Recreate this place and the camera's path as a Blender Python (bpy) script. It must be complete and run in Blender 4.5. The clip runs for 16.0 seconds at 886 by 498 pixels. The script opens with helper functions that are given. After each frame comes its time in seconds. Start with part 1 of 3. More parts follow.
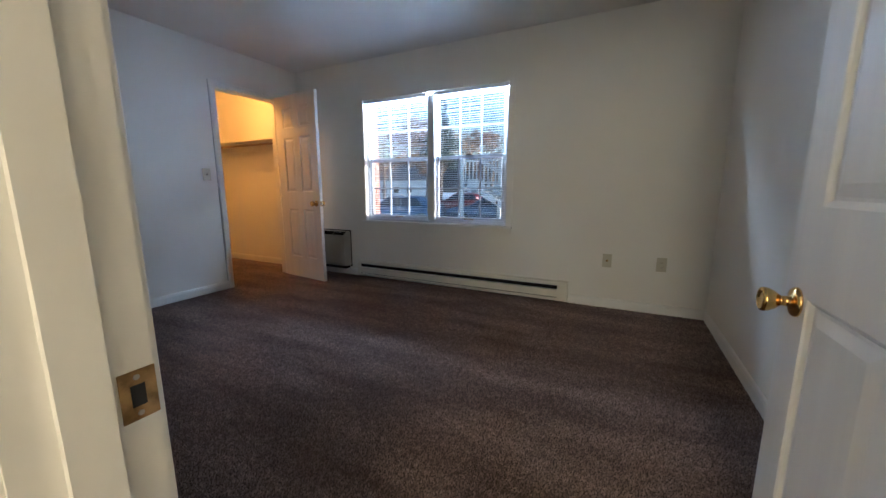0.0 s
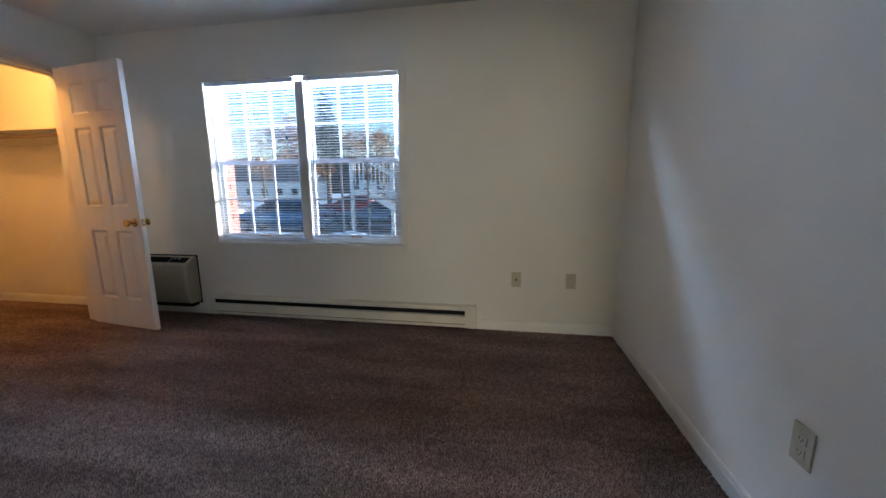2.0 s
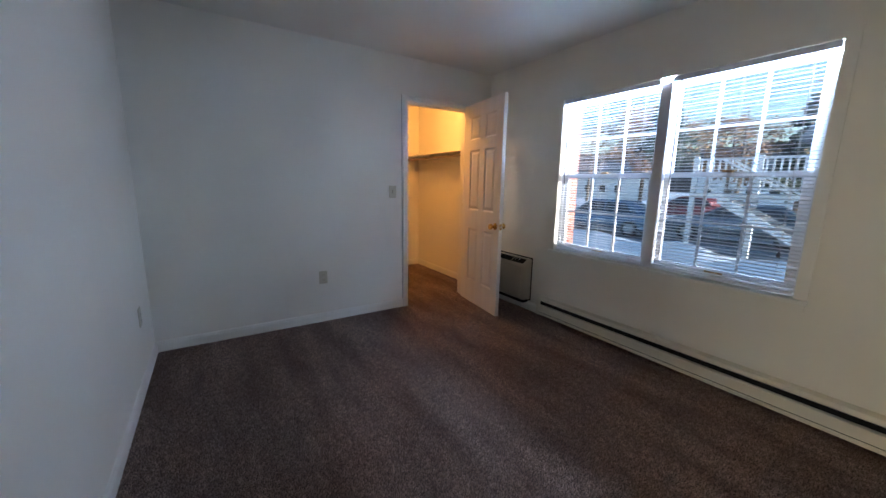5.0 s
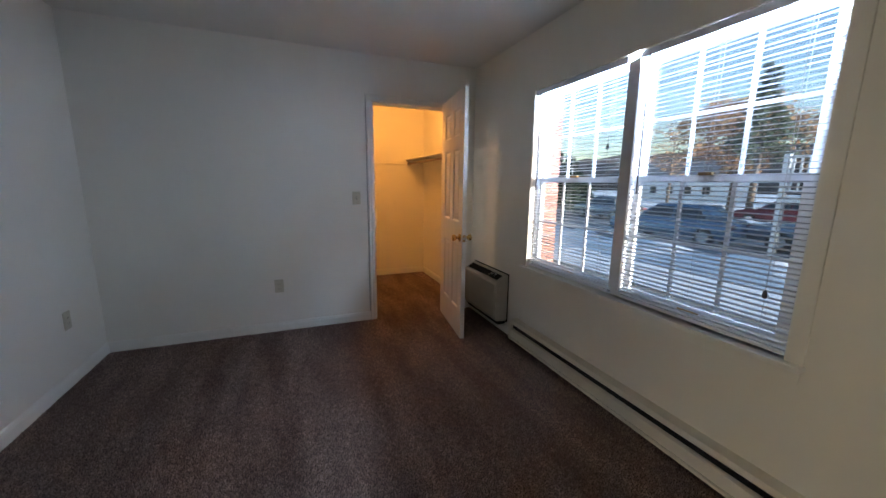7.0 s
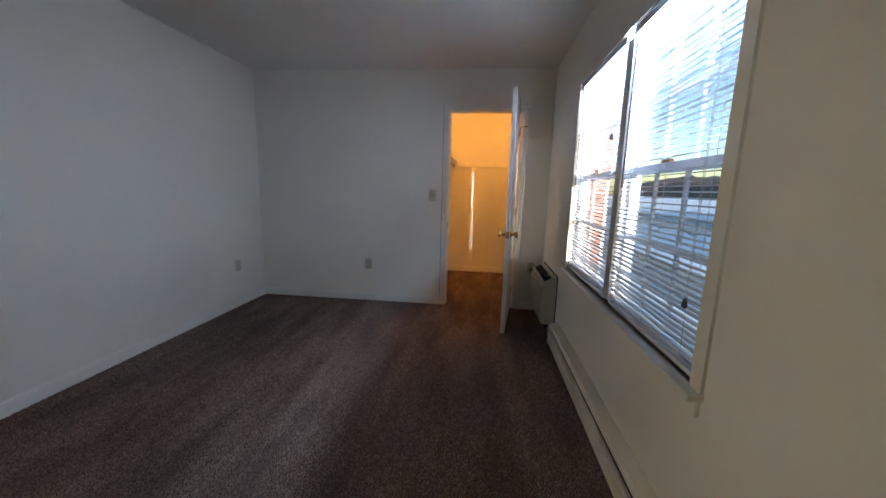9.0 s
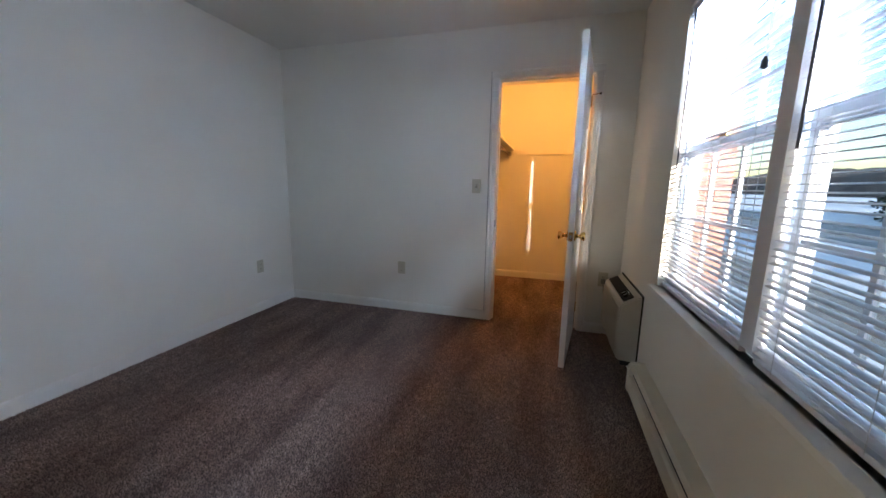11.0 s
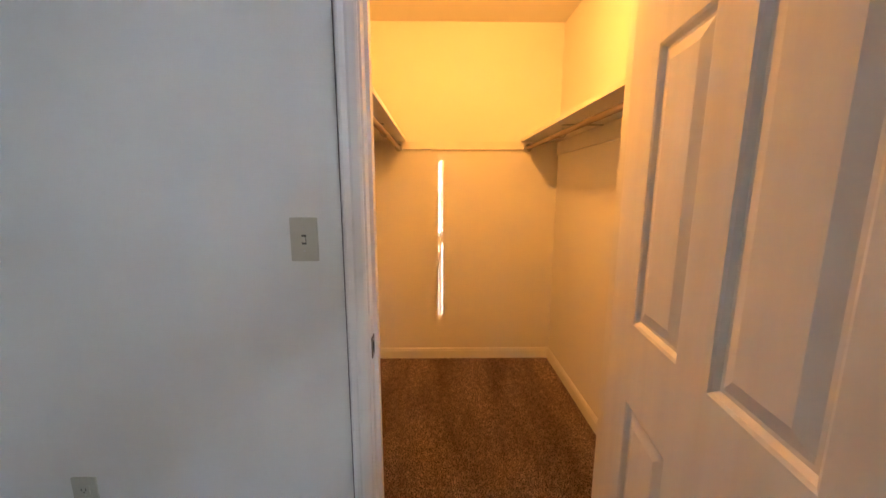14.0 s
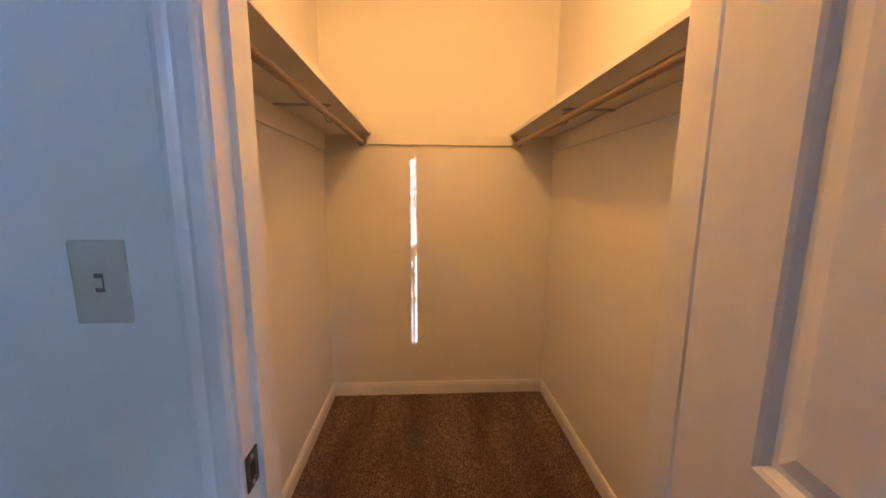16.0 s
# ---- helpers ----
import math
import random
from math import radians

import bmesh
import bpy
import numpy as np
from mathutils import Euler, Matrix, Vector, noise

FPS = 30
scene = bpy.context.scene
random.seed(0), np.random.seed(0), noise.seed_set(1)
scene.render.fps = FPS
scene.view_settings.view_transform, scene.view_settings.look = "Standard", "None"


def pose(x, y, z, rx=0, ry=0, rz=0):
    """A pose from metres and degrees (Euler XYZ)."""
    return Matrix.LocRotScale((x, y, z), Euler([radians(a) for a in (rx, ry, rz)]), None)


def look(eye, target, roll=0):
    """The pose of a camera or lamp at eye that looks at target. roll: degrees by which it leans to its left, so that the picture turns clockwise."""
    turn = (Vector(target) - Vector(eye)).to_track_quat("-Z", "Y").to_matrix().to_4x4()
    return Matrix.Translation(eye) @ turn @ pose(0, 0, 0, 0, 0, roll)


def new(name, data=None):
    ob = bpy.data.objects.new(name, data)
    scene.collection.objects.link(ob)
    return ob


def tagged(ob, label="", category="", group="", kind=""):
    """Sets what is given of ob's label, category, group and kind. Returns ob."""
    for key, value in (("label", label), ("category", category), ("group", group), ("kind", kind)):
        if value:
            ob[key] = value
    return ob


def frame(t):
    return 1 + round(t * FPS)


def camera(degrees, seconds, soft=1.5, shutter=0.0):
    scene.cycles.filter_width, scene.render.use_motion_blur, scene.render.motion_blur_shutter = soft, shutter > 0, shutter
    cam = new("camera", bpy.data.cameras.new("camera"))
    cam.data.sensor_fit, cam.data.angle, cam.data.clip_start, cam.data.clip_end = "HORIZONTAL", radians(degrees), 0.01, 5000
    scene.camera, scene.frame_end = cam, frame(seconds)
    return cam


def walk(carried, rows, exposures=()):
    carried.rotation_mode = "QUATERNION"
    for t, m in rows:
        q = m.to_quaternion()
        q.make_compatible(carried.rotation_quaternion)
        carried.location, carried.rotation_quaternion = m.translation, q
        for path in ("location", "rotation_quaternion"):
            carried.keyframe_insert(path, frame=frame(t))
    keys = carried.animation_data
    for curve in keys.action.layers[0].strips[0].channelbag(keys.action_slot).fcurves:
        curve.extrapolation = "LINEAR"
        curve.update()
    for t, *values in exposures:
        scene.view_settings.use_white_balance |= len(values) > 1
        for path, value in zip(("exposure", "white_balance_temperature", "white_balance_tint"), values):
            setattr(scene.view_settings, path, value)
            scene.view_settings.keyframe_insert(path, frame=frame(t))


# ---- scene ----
cam = camera(102.1, 16.0)
PATH = [
    (0, (0.074, -0.023, 1.034), (-0.803, 1.744, 0.702), -0.1),
    (0.5, (0.002, 0.080, 1.020), (-0.728, 1.915, 0.704), 0.5),
    (1, (-0.081, 0.193, 1.043), (-0.561, 2.107, 0.720), 0.2),
    (1.5, (-0.097, 0.379, 1.055), (-0.439, 2.324, 0.742), -0.4),
    (2, (-0.111, 0.568, 1.117), (-0.442, 2.512, 0.785), -0.4),
    (2.5, (-0.152, 0.646, 1.190), (-0.543, 2.576, 0.842), -0.2),
    (3, (-0.231, 0.680, 1.235), (-0.856, 2.547, 0.884), 0.1),
    (3.5, (-0.302, 0.674, 1.272), (-1.262, 2.391, 0.911), 0.5),
    (4, (-0.318, 0.629, 1.279), (-1.678, 2.053, 0.930), 0.9),
    (4.2, (-0.297, 0.619, 1.239), (-1.798, 1.899, 0.912), 1.4),
    (5.25, (-0.377, 0.710, 1.280), (-2.034, 1.766, 0.907), 0.8),
    (6.3, (-0.372, 1.181, 1.322), (-2.053, 2.199, 0.947), 0.4),
    (6.5, (-0.305, 1.357, 1.330), (-2.019, 2.315, 0.952), -0.1),
    (7, (-0.228, 1.656, 1.309), (-2.055, 2.389, 0.953), 0.7),
    (7.5, (-0.165, 1.993, 1.330), (-2.061, 2.514, 0.965), 0.2),
    (8, (-0.045, 2.291, 1.309), (-1.990, 2.582, 0.948), 0.4),
    (8.2, (-0.000, 2.370, 1.287), (-1.962, 2.571, 0.951), 1.2),
    (9.2, (0.180, 2.712, 1.231), (-1.769, 2.415, 0.898), 1.4),
    (10.3, (-0.057, 2.783, 1.180), (-1.955, 2.240, 0.859), 1.8),
    (10.5, (-0.178, 2.766, 1.178), (-2.075, 2.222, 0.850), 1.6),
    (11, (-0.528, 2.749, 1.165), (-2.419, 2.194, 0.824), 0.9),
    (11.5, (-0.933, 2.763, 1.164), (-2.815, 2.174, 0.829), 0.9),
    (12, (-1.322, 2.702, 1.194), (-3.204, 2.121, 0.846), 0.8),
    (12.5, (-1.708, 2.631, 1.254), (-3.618, 2.167, 0.880), 0.3),
    (13, (-2.056, 2.595, 1.249), (-3.999, 2.294, 0.887), 0.0),
    (13.5, (-2.360, 2.529, 1.283), (-4.322, 2.339, 0.946), 0.4),
    (14, (-2.630, 2.493, 1.310), (-4.602, 2.523, 0.974), 0.1),
    (14.5, (-2.891, 2.534, 1.324), (-4.857, 2.704, 0.999), -0.1),
    (15, (-3.041, 2.579, 1.338), (-5.006, 2.764, 1.013), 0.1),
    (15.5, (-3.077, 2.607, 1.322), (-5.043, 2.776, 0.999), 0.1),
    (16, (-3.070, 2.582, 1.298), (-5.044, 2.684, 0.990), 0.3),
]
EXPOSURES = [(0.0, 2.95, 5450, 12), (4.0, 3.0, 5450, 12), (6.5, 2.85, 6000, 13), (8.2, 2.6, 6000, 13), (10.5, 3.0, 5900, 12), (12.0, 3.25, 6150, 13), (12.5, 3.5, 6200, 13), (13.0, 3.45, 6300, 13), (14.2, 3.4, 6300, 14), (15.0, 3.1, 5750, 14), (15.5, 3.0, 5050, 13), (16.0, 2.95, 4600, 13)]
walk(cam, [(t, look(eye, target, roll)) for t, eye, target, roll in PATH], EXPOSURES)

# ---- world, sun and lamps ----
SUN_TO = Vector((1.0, 0.29, 0.136)).normalized()
world = bpy.data.worlds.new("world")
scene.world = world
world.use_nodes = True
wn = world.node_tree
sky = wn.nodes.new("ShaderNodeTexSky")
sky.sky_type = 'NISHITA'
sky.sun_disc = False
sky.sun_elevation = math.asin(SUN_TO.z)
sky.sun_rotation = math.atan2(SUN_TO.x, SUN_TO.y)
wn.links.new(sky.outputs[0], wn.nodes["Background"].inputs[0])
wn.nodes["Background"].inputs[1].default_value = 0.068


def lamp(name, kind, m, energy, colour, **settings):
    data = bpy.data.lights.new(name, kind)
    data.energy, data.color = energy, colour
    for key, value in settings.items():
        if key == "size":
            data.size = value
        elif key == "size_y":
            data.shape, data.size_y = 'RECTANGLE', value
        elif key == "angle":
            data.angle = value
        elif key == "radius":
            data.shadow_soft_size = value
    ob = new(name, data)
    ob.matrix_world = m
    return ob


lamp("sun", 'SUN', look(SUN_TO * 30, (0, 0, 0)), 2.2, (1.0, 0.88, 0.72), angle=radians(0.15))
# lamps added at the heads of both window openings, in place of sky light
for wx in (-2.13, -1.32):
    lamp("window_daylight_fill", 'AREA', look((wx, 3.352, 1.975), (wx, 2.2, 0.7)), 29.0, (0.66, 0.83, 1.0), size=0.78, size_y=0.03)
    lamp("window_sky_fill", 'AREA', look((wx, 3.505, 1.955), (wx - 0.1, 2.6, 1.2)), 2.5, (0.66, 0.83, 1.0), size=0.76, size_y=0.12)
lamp("closet_bulb_light", 'POINT', pose(-3.98, 2.66, 2.22), 3.5, (1.0, 0.40, 0.07), radius=0.07)
lamp("hall_bulb_light", 'POINT', pose(0.3, -2.7, 1.9), 17.0, (1.0, 0.80, 0.50), radius=0.45)

# ---- materials ----


def material(name, colour, rough=0.6, metal=0.0, vary=0.08, scale=6.0, grain=0.0, grain_scale=300.0, bump=0.0, bump_scale=200.0, stretch=(1, 1, 1), second=None, spec=0.5):
    """Principled surface: colour with broad blotches and fine grain, and relief."""
    mat = bpy.data.materials.new(name)
    mat.use_nodes = True
    nt = mat.node_tree
    n, l = nt.nodes, nt.links
    b = n["Principled BSDF"]
    b.inputs["Roughness"].default_value = rough
    b.inputs["Metallic"].default_value = metal
    b.inputs["Specular IOR Level"].default_value = spec
    tc = n.new("ShaderNodeTexCoord")
    mp = n.new("ShaderNodeMapping")
    mp.inputs["Scale"].default_value = stretch
    l.new(tc.outputs["Object"], mp.inputs[0])
    t1 = n.new("ShaderNodeTexNoise")
    t1.inputs["Scale"].default_value = scale
    t1.inputs["Detail"].default_value = 5
    l.new(mp.outputs[0], t1.inputs[0])
    r1 = n.new("ShaderNodeValToRGB")
    lo = [c * (1 - vary) for c in colour]
    hi = list(second) if second else [min(1, c * (1 + vary)) for c in colour]
    r1.color_ramp.elements[0].position, r1.color_ramp.elements[1].position = 0.36, 0.64
    r1.color_ramp.elements[0].color, r1.color_ramp.elements[1].color = (*lo, 1), (*hi, 1)
    l.new(t1.outputs[0], r1.inputs[0])
    out = r1.outputs[0]
    if grain:
        t2 = n.new("ShaderNodeTexNoise")
        t2.inputs["Scale"].default_value = grain_scale
        t2.inputs["Detail"].default_value = 2
        l.new(tc.outputs["Object"], t2.inputs[0])
        r2 = n.new("ShaderNodeValToRGB")
        r2.color_ramp.elements[0].position, r2.color_ramp.elements[1].position = 0.35, 0.65
        r2.color_ramp.elements[0].color = (1 - grain, 1 - grain, 1 - grain, 1)
        r2.color_ramp.elements[1].color = (1, 1, 1, 1)
        l.new(t2.outputs[0], r2.inputs[0])
        mix = n.new("ShaderNodeMix")
        mix.data_type, mix.blend_type = 'RGBA', 'MULTIPLY'
        mix.inputs["Factor"].default_value = 1
        l.new(out, mix.inputs["A"])
        l.new(r2.outputs[0], mix.inputs["B"])
        out = mix.outputs["Result"]
    l.new(out, b.inputs["Base Color"])
    if bump:
        t3 = n.new("ShaderNodeTexNoise")
        t3.inputs["Scale"].default_value = bump_scale
        t3.inputs["Detail"].default_value = 3
        l.new(tc.outputs["Object"], t3.inputs[0])
        bp = n.new("ShaderNodeBump")
        bp.inputs["Strength"].default_value = bump
        bp.inputs["Distance"].default_value = 0.004
        l.new(t3.outputs[0], bp.inputs["Height"])
        l.new(bp.outputs[0], b.inputs["Normal"])
    return mat


def glass_material(name, tint, rough=0.0):
    mat = bpy.data.materials.new(name)
    mat.use_nodes = True
    nt = mat.node_tree
    out = nt.nodes["Material Output"]
    clear = nt.nodes.new("ShaderNodeBsdfTransparent")
    clear.inputs[0].default_value = (*tint, 1)
    gloss = nt.nodes.new("ShaderNodeBsdfGlossy")
    gloss.inputs["Roughness"].default_value = 0.02
    mix = nt.nodes.new("ShaderNodeMixShader")
    mix.inputs[0].default_value = 0.068
    nt.links.new(clear.outputs[0], mix.inputs[1])
    nt.links.new(gloss.outputs[0], mix.inputs[2])
    nt.links.new(mix.outputs[0], out.inputs[0])
    return mat


def glow_material(name, colour, strength):
    mat = bpy.data.materials.new(name)
    mat.use_nodes = True
    b = mat.node_tree.nodes["Principled BSDF"]
    b.inputs["Base Color"].default_value = (0.9, 0.88, 0.8, 1)
    b.inputs["Emission Color"].default_value = (*colour, 1)
    b.inputs["Emission Strength"].default_value = strength
    return mat


M_WALL = material("wall_paint", (0.80, 0.78, 0.72), 0.62, vary=0.02, scale=1.3, bump=0.12, bump_scale=160, spec=0.35)
M_CEIL = material("ceiling_paint", (0.74, 0.73, 0.69), 0.9, vary=0.02, scale=1.5, bump=0.2, bump_scale=120, spec=0.2)
M_TRIM = material("trim_paint", (0.80, 0.79, 0.75), 0.35, vary=0.025, scale=4, bump=0.03, bump_scale=60)
M_DOOR = material("door_paint", (0.80, 0.79, 0.76), 0.38, vary=0.03, scale=3, bump=0.06, bump_scale=90, stretch=(6, 6, 0.5))
M_CARPET = material("carpet_backing", (0.13, 0.098, 0.086), 1.0, vary=0.2, scale=3, grain=0.6, grain_scale=200, spec=0.05)
M_PILE = material("carpet_pile", (0.27, 0.19, 0.163), 1.0, vary=0.16, scale=2.4, second=(0.365, 0.268, 0.232), grain=0.32, grain_scale=38, spec=0.05, stretch=(0.55, 2.2, 1))
nt = M_PILE.node_tree
geo = nt.nodes.new("ShaderNodeNewGeometry")
ramp = nt.nodes.new("ShaderNodeValToRGB")
ramp.color_ramp.elements[0].color, ramp.color_ramp.elements[1].color = (0.6, 0.59, 0.58, 1), (1.3, 1.3, 1.31, 1)
nt.links.new(geo.outputs["Random Per Island"], ramp.inputs[0])
mul = nt.nodes.new("ShaderNodeMix")
mul.data_type, mul.blend_type = 'RGBA', 'MULTIPLY'
mul.inputs["Factor"].default_value = 1
base = nt.nodes["Principled BSDF"].inputs["Base Color"]
nt.links.new(base.links[0].from_socket, mul.inputs["A"])
nt.links.new(ramp.outputs[0], mul.inputs["B"])
nt.links.new(mul.outputs["Result"], base)
M_BRASS = material("polished_brass", (0.72, 0.47, 0.16), 0.13, 1.0, vary=0.08, scale=14)
M_WORN = material("worn_brass", (0.42, 0.27, 0.12), 0.38, 1.0, vary=0.35, scale=45)
M_DARKBRASS = material("dark_brass", (0.14, 0.10, 0.06), 0.4, 1.0, vary=0.3, scale=40)
M_HOLE_SHADE = material("hole_shade", (0.012, 0.012, 0.013), 0.7, vary=0.2, scale=20)
M_PLATE = material("ivory_plastic", (0.52, 0.49, 0.38), 0.35, vary=0.03, scale=20)
M_SLOT = material("plate_slots", (0.10, 0.09, 0.07), 0.5, vary=0.1)
M_SCREW = material("screw_metal", (0.55, 0.53, 0.48), 0.35, 0.9, vary=0.1)
M_VINYL = material("white_vinyl", (0.68, 0.70, 0.74), 0.35, vary=0.03, scale=8)
M_SLAT = material("blind_slat", (0.70, 0.71, 0.76), 0.35, vary=0.03, scale=8)
M_CORD = material("blind_cord", (0.6, 0.6, 0.62), 0.8, vary=0.05)
M_WAND = material("smoky_wand", (0.12, 0.12, 0.14), 0.25, vary=0.05)
M_HEAT = material("heater_enamel", (0.72, 0.69, 0.60), 0.38, vary=0.03, scale=5)
M_AC = material("beige_plastic", (0.50, 0.47, 0.40), 0.45, vary=0.04, scale=6, bump=0.05, bump_scale=220)
M_ACDARK = material("black_grille_and_slot_shade", (0.010, 0.010, 0.011), 0.6, vary=0.2, scale=30, spec=0.12)
M_CABLE = material("grey_cable", (0.20, 0.19, 0.17), 0.5, vary=0.1)
M_ROD = material("closet_rod_wood", (0.28, 0.21, 0.155), 0.45, vary=0.12, scale=9, stretch=(0.3, 6, 6))
M_SHELF = material("shelf_paint", (0.78, 0.75, 0.68), 0.45, vary=0.04, scale=4)
M_SILVER = material("brushed_steel", (0.45, 0.44, 0.42), 0.35, 0.9, vary=0.15, scale=30)
# Tint darkens the view outside to suit the room's exposure.
M_GLASS = glass_material("window_glass", (0.78, 0.83, 0.88))
M_LAMP = glow_material("lamp_globe", (1.0, 0.66, 0.3), 2.0)
M_SNOW = material("snow", (0.80, 0.83, 0.88), 0.8, vary=0.05, scale=0.6, bump=0.8, bump_scale=8, spec=0.2)
M_ASPHALT = material("wet_asphalt", (0.28, 0.285, 0.30), 0.6, vary=0.45, scale=1.2, grain=0.4, grain_scale=80)
M_CONCRETE = material("concrete_path", (0.24, 0.23, 0.21), 0.8, vary=0.15, scale=2, grain=0.2, grain_scale=60)
M_BRICK = material("red_brick", (0.36, 0.15, 0.10), 0.85, vary=0.25, scale=9, bump=0.4, bump_scale=90)
M_MORTAR = material("mortar", (0.40, 0.37, 0.33), 0.9, vary=0.12, scale=20)
M_SIDING = material("white_siding", (0.72, 0.73, 0.74), 0.6, vary=0.05, scale=2)
M_ROOF = material("snowy_shingle", (0.16, 0.16, 0.17), 0.85, vary=0.3, scale=3)
M_PANE = material("dark_pane", (0.03, 0.04, 0.05), 0.08, vary=0.1)
M_WOODW = material("painted_rail", (0.70, 0.71, 0.72), 0.5, vary=0.06, scale=5)
M_TREAD = material("grey_tread", (0.12, 0.12, 0.12), 0.7, vary=0.2, scale=8)
M_BARK = material("bark", (0.13, 0.10, 0.075), 0.9, vary=0.3, scale=12, bump=0.6, bump_scale=40)
M_LEAFA = material("autumn_leaf", (0.30, 0.15, 0.06), 0.7, vary=0.4, scale=2, second=(0.42, 0.25, 0.12))
M_LEAFG = material("evergreen_leaf", (0.022, 0.045, 0.025), 0.7, vary=0.4, scale=2, second=(0.05, 0.075, 0.04))
M_HEDGE = material("hedge_leaf", (0.03, 0.035, 0.03), 0.8, vary=0.4, scale=3)
M_HILL = material("far_woods", (0.12, 0.095, 0.085), 1.0, vary=0.4, scale=0.12, grain=0.5, grain_scale=1.2)
M_TYRE = material("tyre_rubber", (0.02, 0.02, 0.02), 0.8, vary=0.1)
M_RIM = material("alloy_rim", (0.4, 0.4, 0.42), 0.35, 0.8, vary=0.1)

# ---- mesh helpers ----


def empty(name, m=None):
    ob = new(name)
    ob.empty_display_size = 0.1
    if m is not None:
        ob.matrix_world = m
    return ob


def part(name, bm, mat, parent=None, label="", smooth=False):
    mesh = bpy.data.meshes.new(name)
    bmesh.ops.recalc_face_normals(bm, faces=bm.faces)
    if smooth:
        for f in bm.faces:
            f.smooth = True
    bm.to_mesh(mesh)
    bm.free()
    mesh.materials.append(mat)
    ob = new(name, mesh)
    if parent is not None:
        ob.parent = parent
    if label:
        tagged(ob, label)
    return ob


def box(x0, x1, y0, y1, z0, z1, bm=None, bevel=0.0):
    made = bm is None
    bm = bm or bmesh.new()
    vs = [bm.verts.new((x, y, z)) for x in (x0, x1) for y in (y0, y1) for z in (z0, z1)]
    fs = []
    for q in ((0, 1, 3, 2), (4, 6, 7, 5), (0, 4, 5, 1), (2, 3, 7, 6), (0, 2, 6, 4), (1, 5, 7, 3)):
        fs.append(bm.faces.new([vs[i] for i in q]))
    if bevel:
        bmesh.ops.recalc_face_normals(bm, faces=fs)
        edges = {e for f in fs for e in f.edges}
        bmesh.ops.bevel(bm, geom=list(edges), offset=bevel, segments=2, affect='EDGES', profile=0.6)
    return bm


def lathe(profile, steps=24, bm=None, m=None):
    """Turns (radius, height) pairs round z."""
    bm = bm or bmesh.new()
    rings = []
    for r, h in profile:
        ring = []
        for i in range(steps):
            a = 2 * math.pi * i / steps
            v = Vector((max(r, 1e-4) * math.cos(a), max(r, 1e-4) * math.sin(a), h))
            ring.append(bm.verts.new(m @ v if m is not None else v))
        rings.append(ring)
    for a, b in zip(rings, rings[1:]):
        for i in range(steps):
            bm.faces.new((a[i], a[(i + 1) % steps], b[(i + 1) % steps], b[i]))
    bm.faces.new(rings[0])
    bm.faces.new(rings[-1])
    return bm


def rod(p, q, r, steps=10, bm=None, r2=None):
    p, q = Vector(p), Vector(q)
    m = Matrix.Translation(p) @ (q - p).to_track_quat("Z", "Y").to_matrix().to_4x4()
    return lathe([(r, 0), (r if r2 is None else r2, (q - p).length)], steps, bm, m)


def extrude(profile, axis, a, b, bm=None):
    """A closed profile pulled from a to b. axis 'x': the profile is (y, z); axis 'y': (x, z); axis 'z': (x, y)."""
    bm = bm or bmesh.new()
    at = {"x": lambda p, s: (s, p[0], p[1]), "y": lambda p, s: (p[0], s, p[1]), "z": lambda p, s: (p[0], p[1], s)}[axis]
    r0 = [bm.verts.new(at(p, a)) for p in profile]
    r1 = [bm.verts.new(at(p, b)) for p in profile]
    k = len(profile)
    for i in range(k):
        bm.faces.new((r0[i], r0[(i + 1) % k], r1[(i + 1) % k], r1[i]))
    bm.faces.new(r0)
    bm.faces.new(r1)
    return bm


def tube(points, r, steps=8, bm=None):
    for p, q in zip(points, points[1:]):
        bm = rod(p, q, r, steps, bm)
    return bm


def structure(name, bm, mat, label, category):
    return tagged(part(name, bm, mat), label, category, kind="structure")


# ---- shell of the rooms ----
XW, XE, YN, YS, YD, CEIL = -3.57, 0.73, 3.32, 0.23, 0.178, 2.41
XC, YC0, YC1 = -5.25, 1.993, 3.355        # closet's back and side walls
DY0, DY1, DZ = 2.308, 3.02, 2.017         # closet doorway
EX0, EX1, EZ = -0.412, 0.448, 2.03          # entry doorway
WX0, WX1, WZ0, WZ1 = -2.57, -0.91, 0.676, 1.99

structure("floor", box(-5.4, 1.6, -3.45, 3.42, -0.2, 0.0), M_CARPET, "dark brown plush carpet with vacuum marks", "floor")
structure("ceiling", box(-5.4, 1.6, -3.45, 3.42, CEIL, CEIL + 0.15), M_CEIL, "flat matt white painted ceiling", "ceiling")

bm = box(XW - 0.12, WX0, YN, YN + 0.1, 0, CEIL)
box(WX1, XE + 0.12, YN, YN + 0.1, 0, CEIL, bm)
box(WX0, WX1, YN, YN + 0.1, 0, WZ0, bm)
box(WX0, WX1, YN, YN + 0.1, WZ1, CEIL, bm)
structure("wall_north", bm, M_WALL, "cream painted plaster wall with a double window", "wall")

bm = box(XW - 0.12, XW, YS - 0.12, DY0 - 0.018, 0, CEIL)
box(XW - 0.12, XW, DY1 + 0.018, YN, 0, CEIL, bm)
box(XW - 0.12, XW, DY0 - 0.018, DY1 + 0.018, DZ + 0.018, CEIL, bm)
structure("wall_west", bm, M_WALL, "off-white painted wall with the closet doorway", "wall")

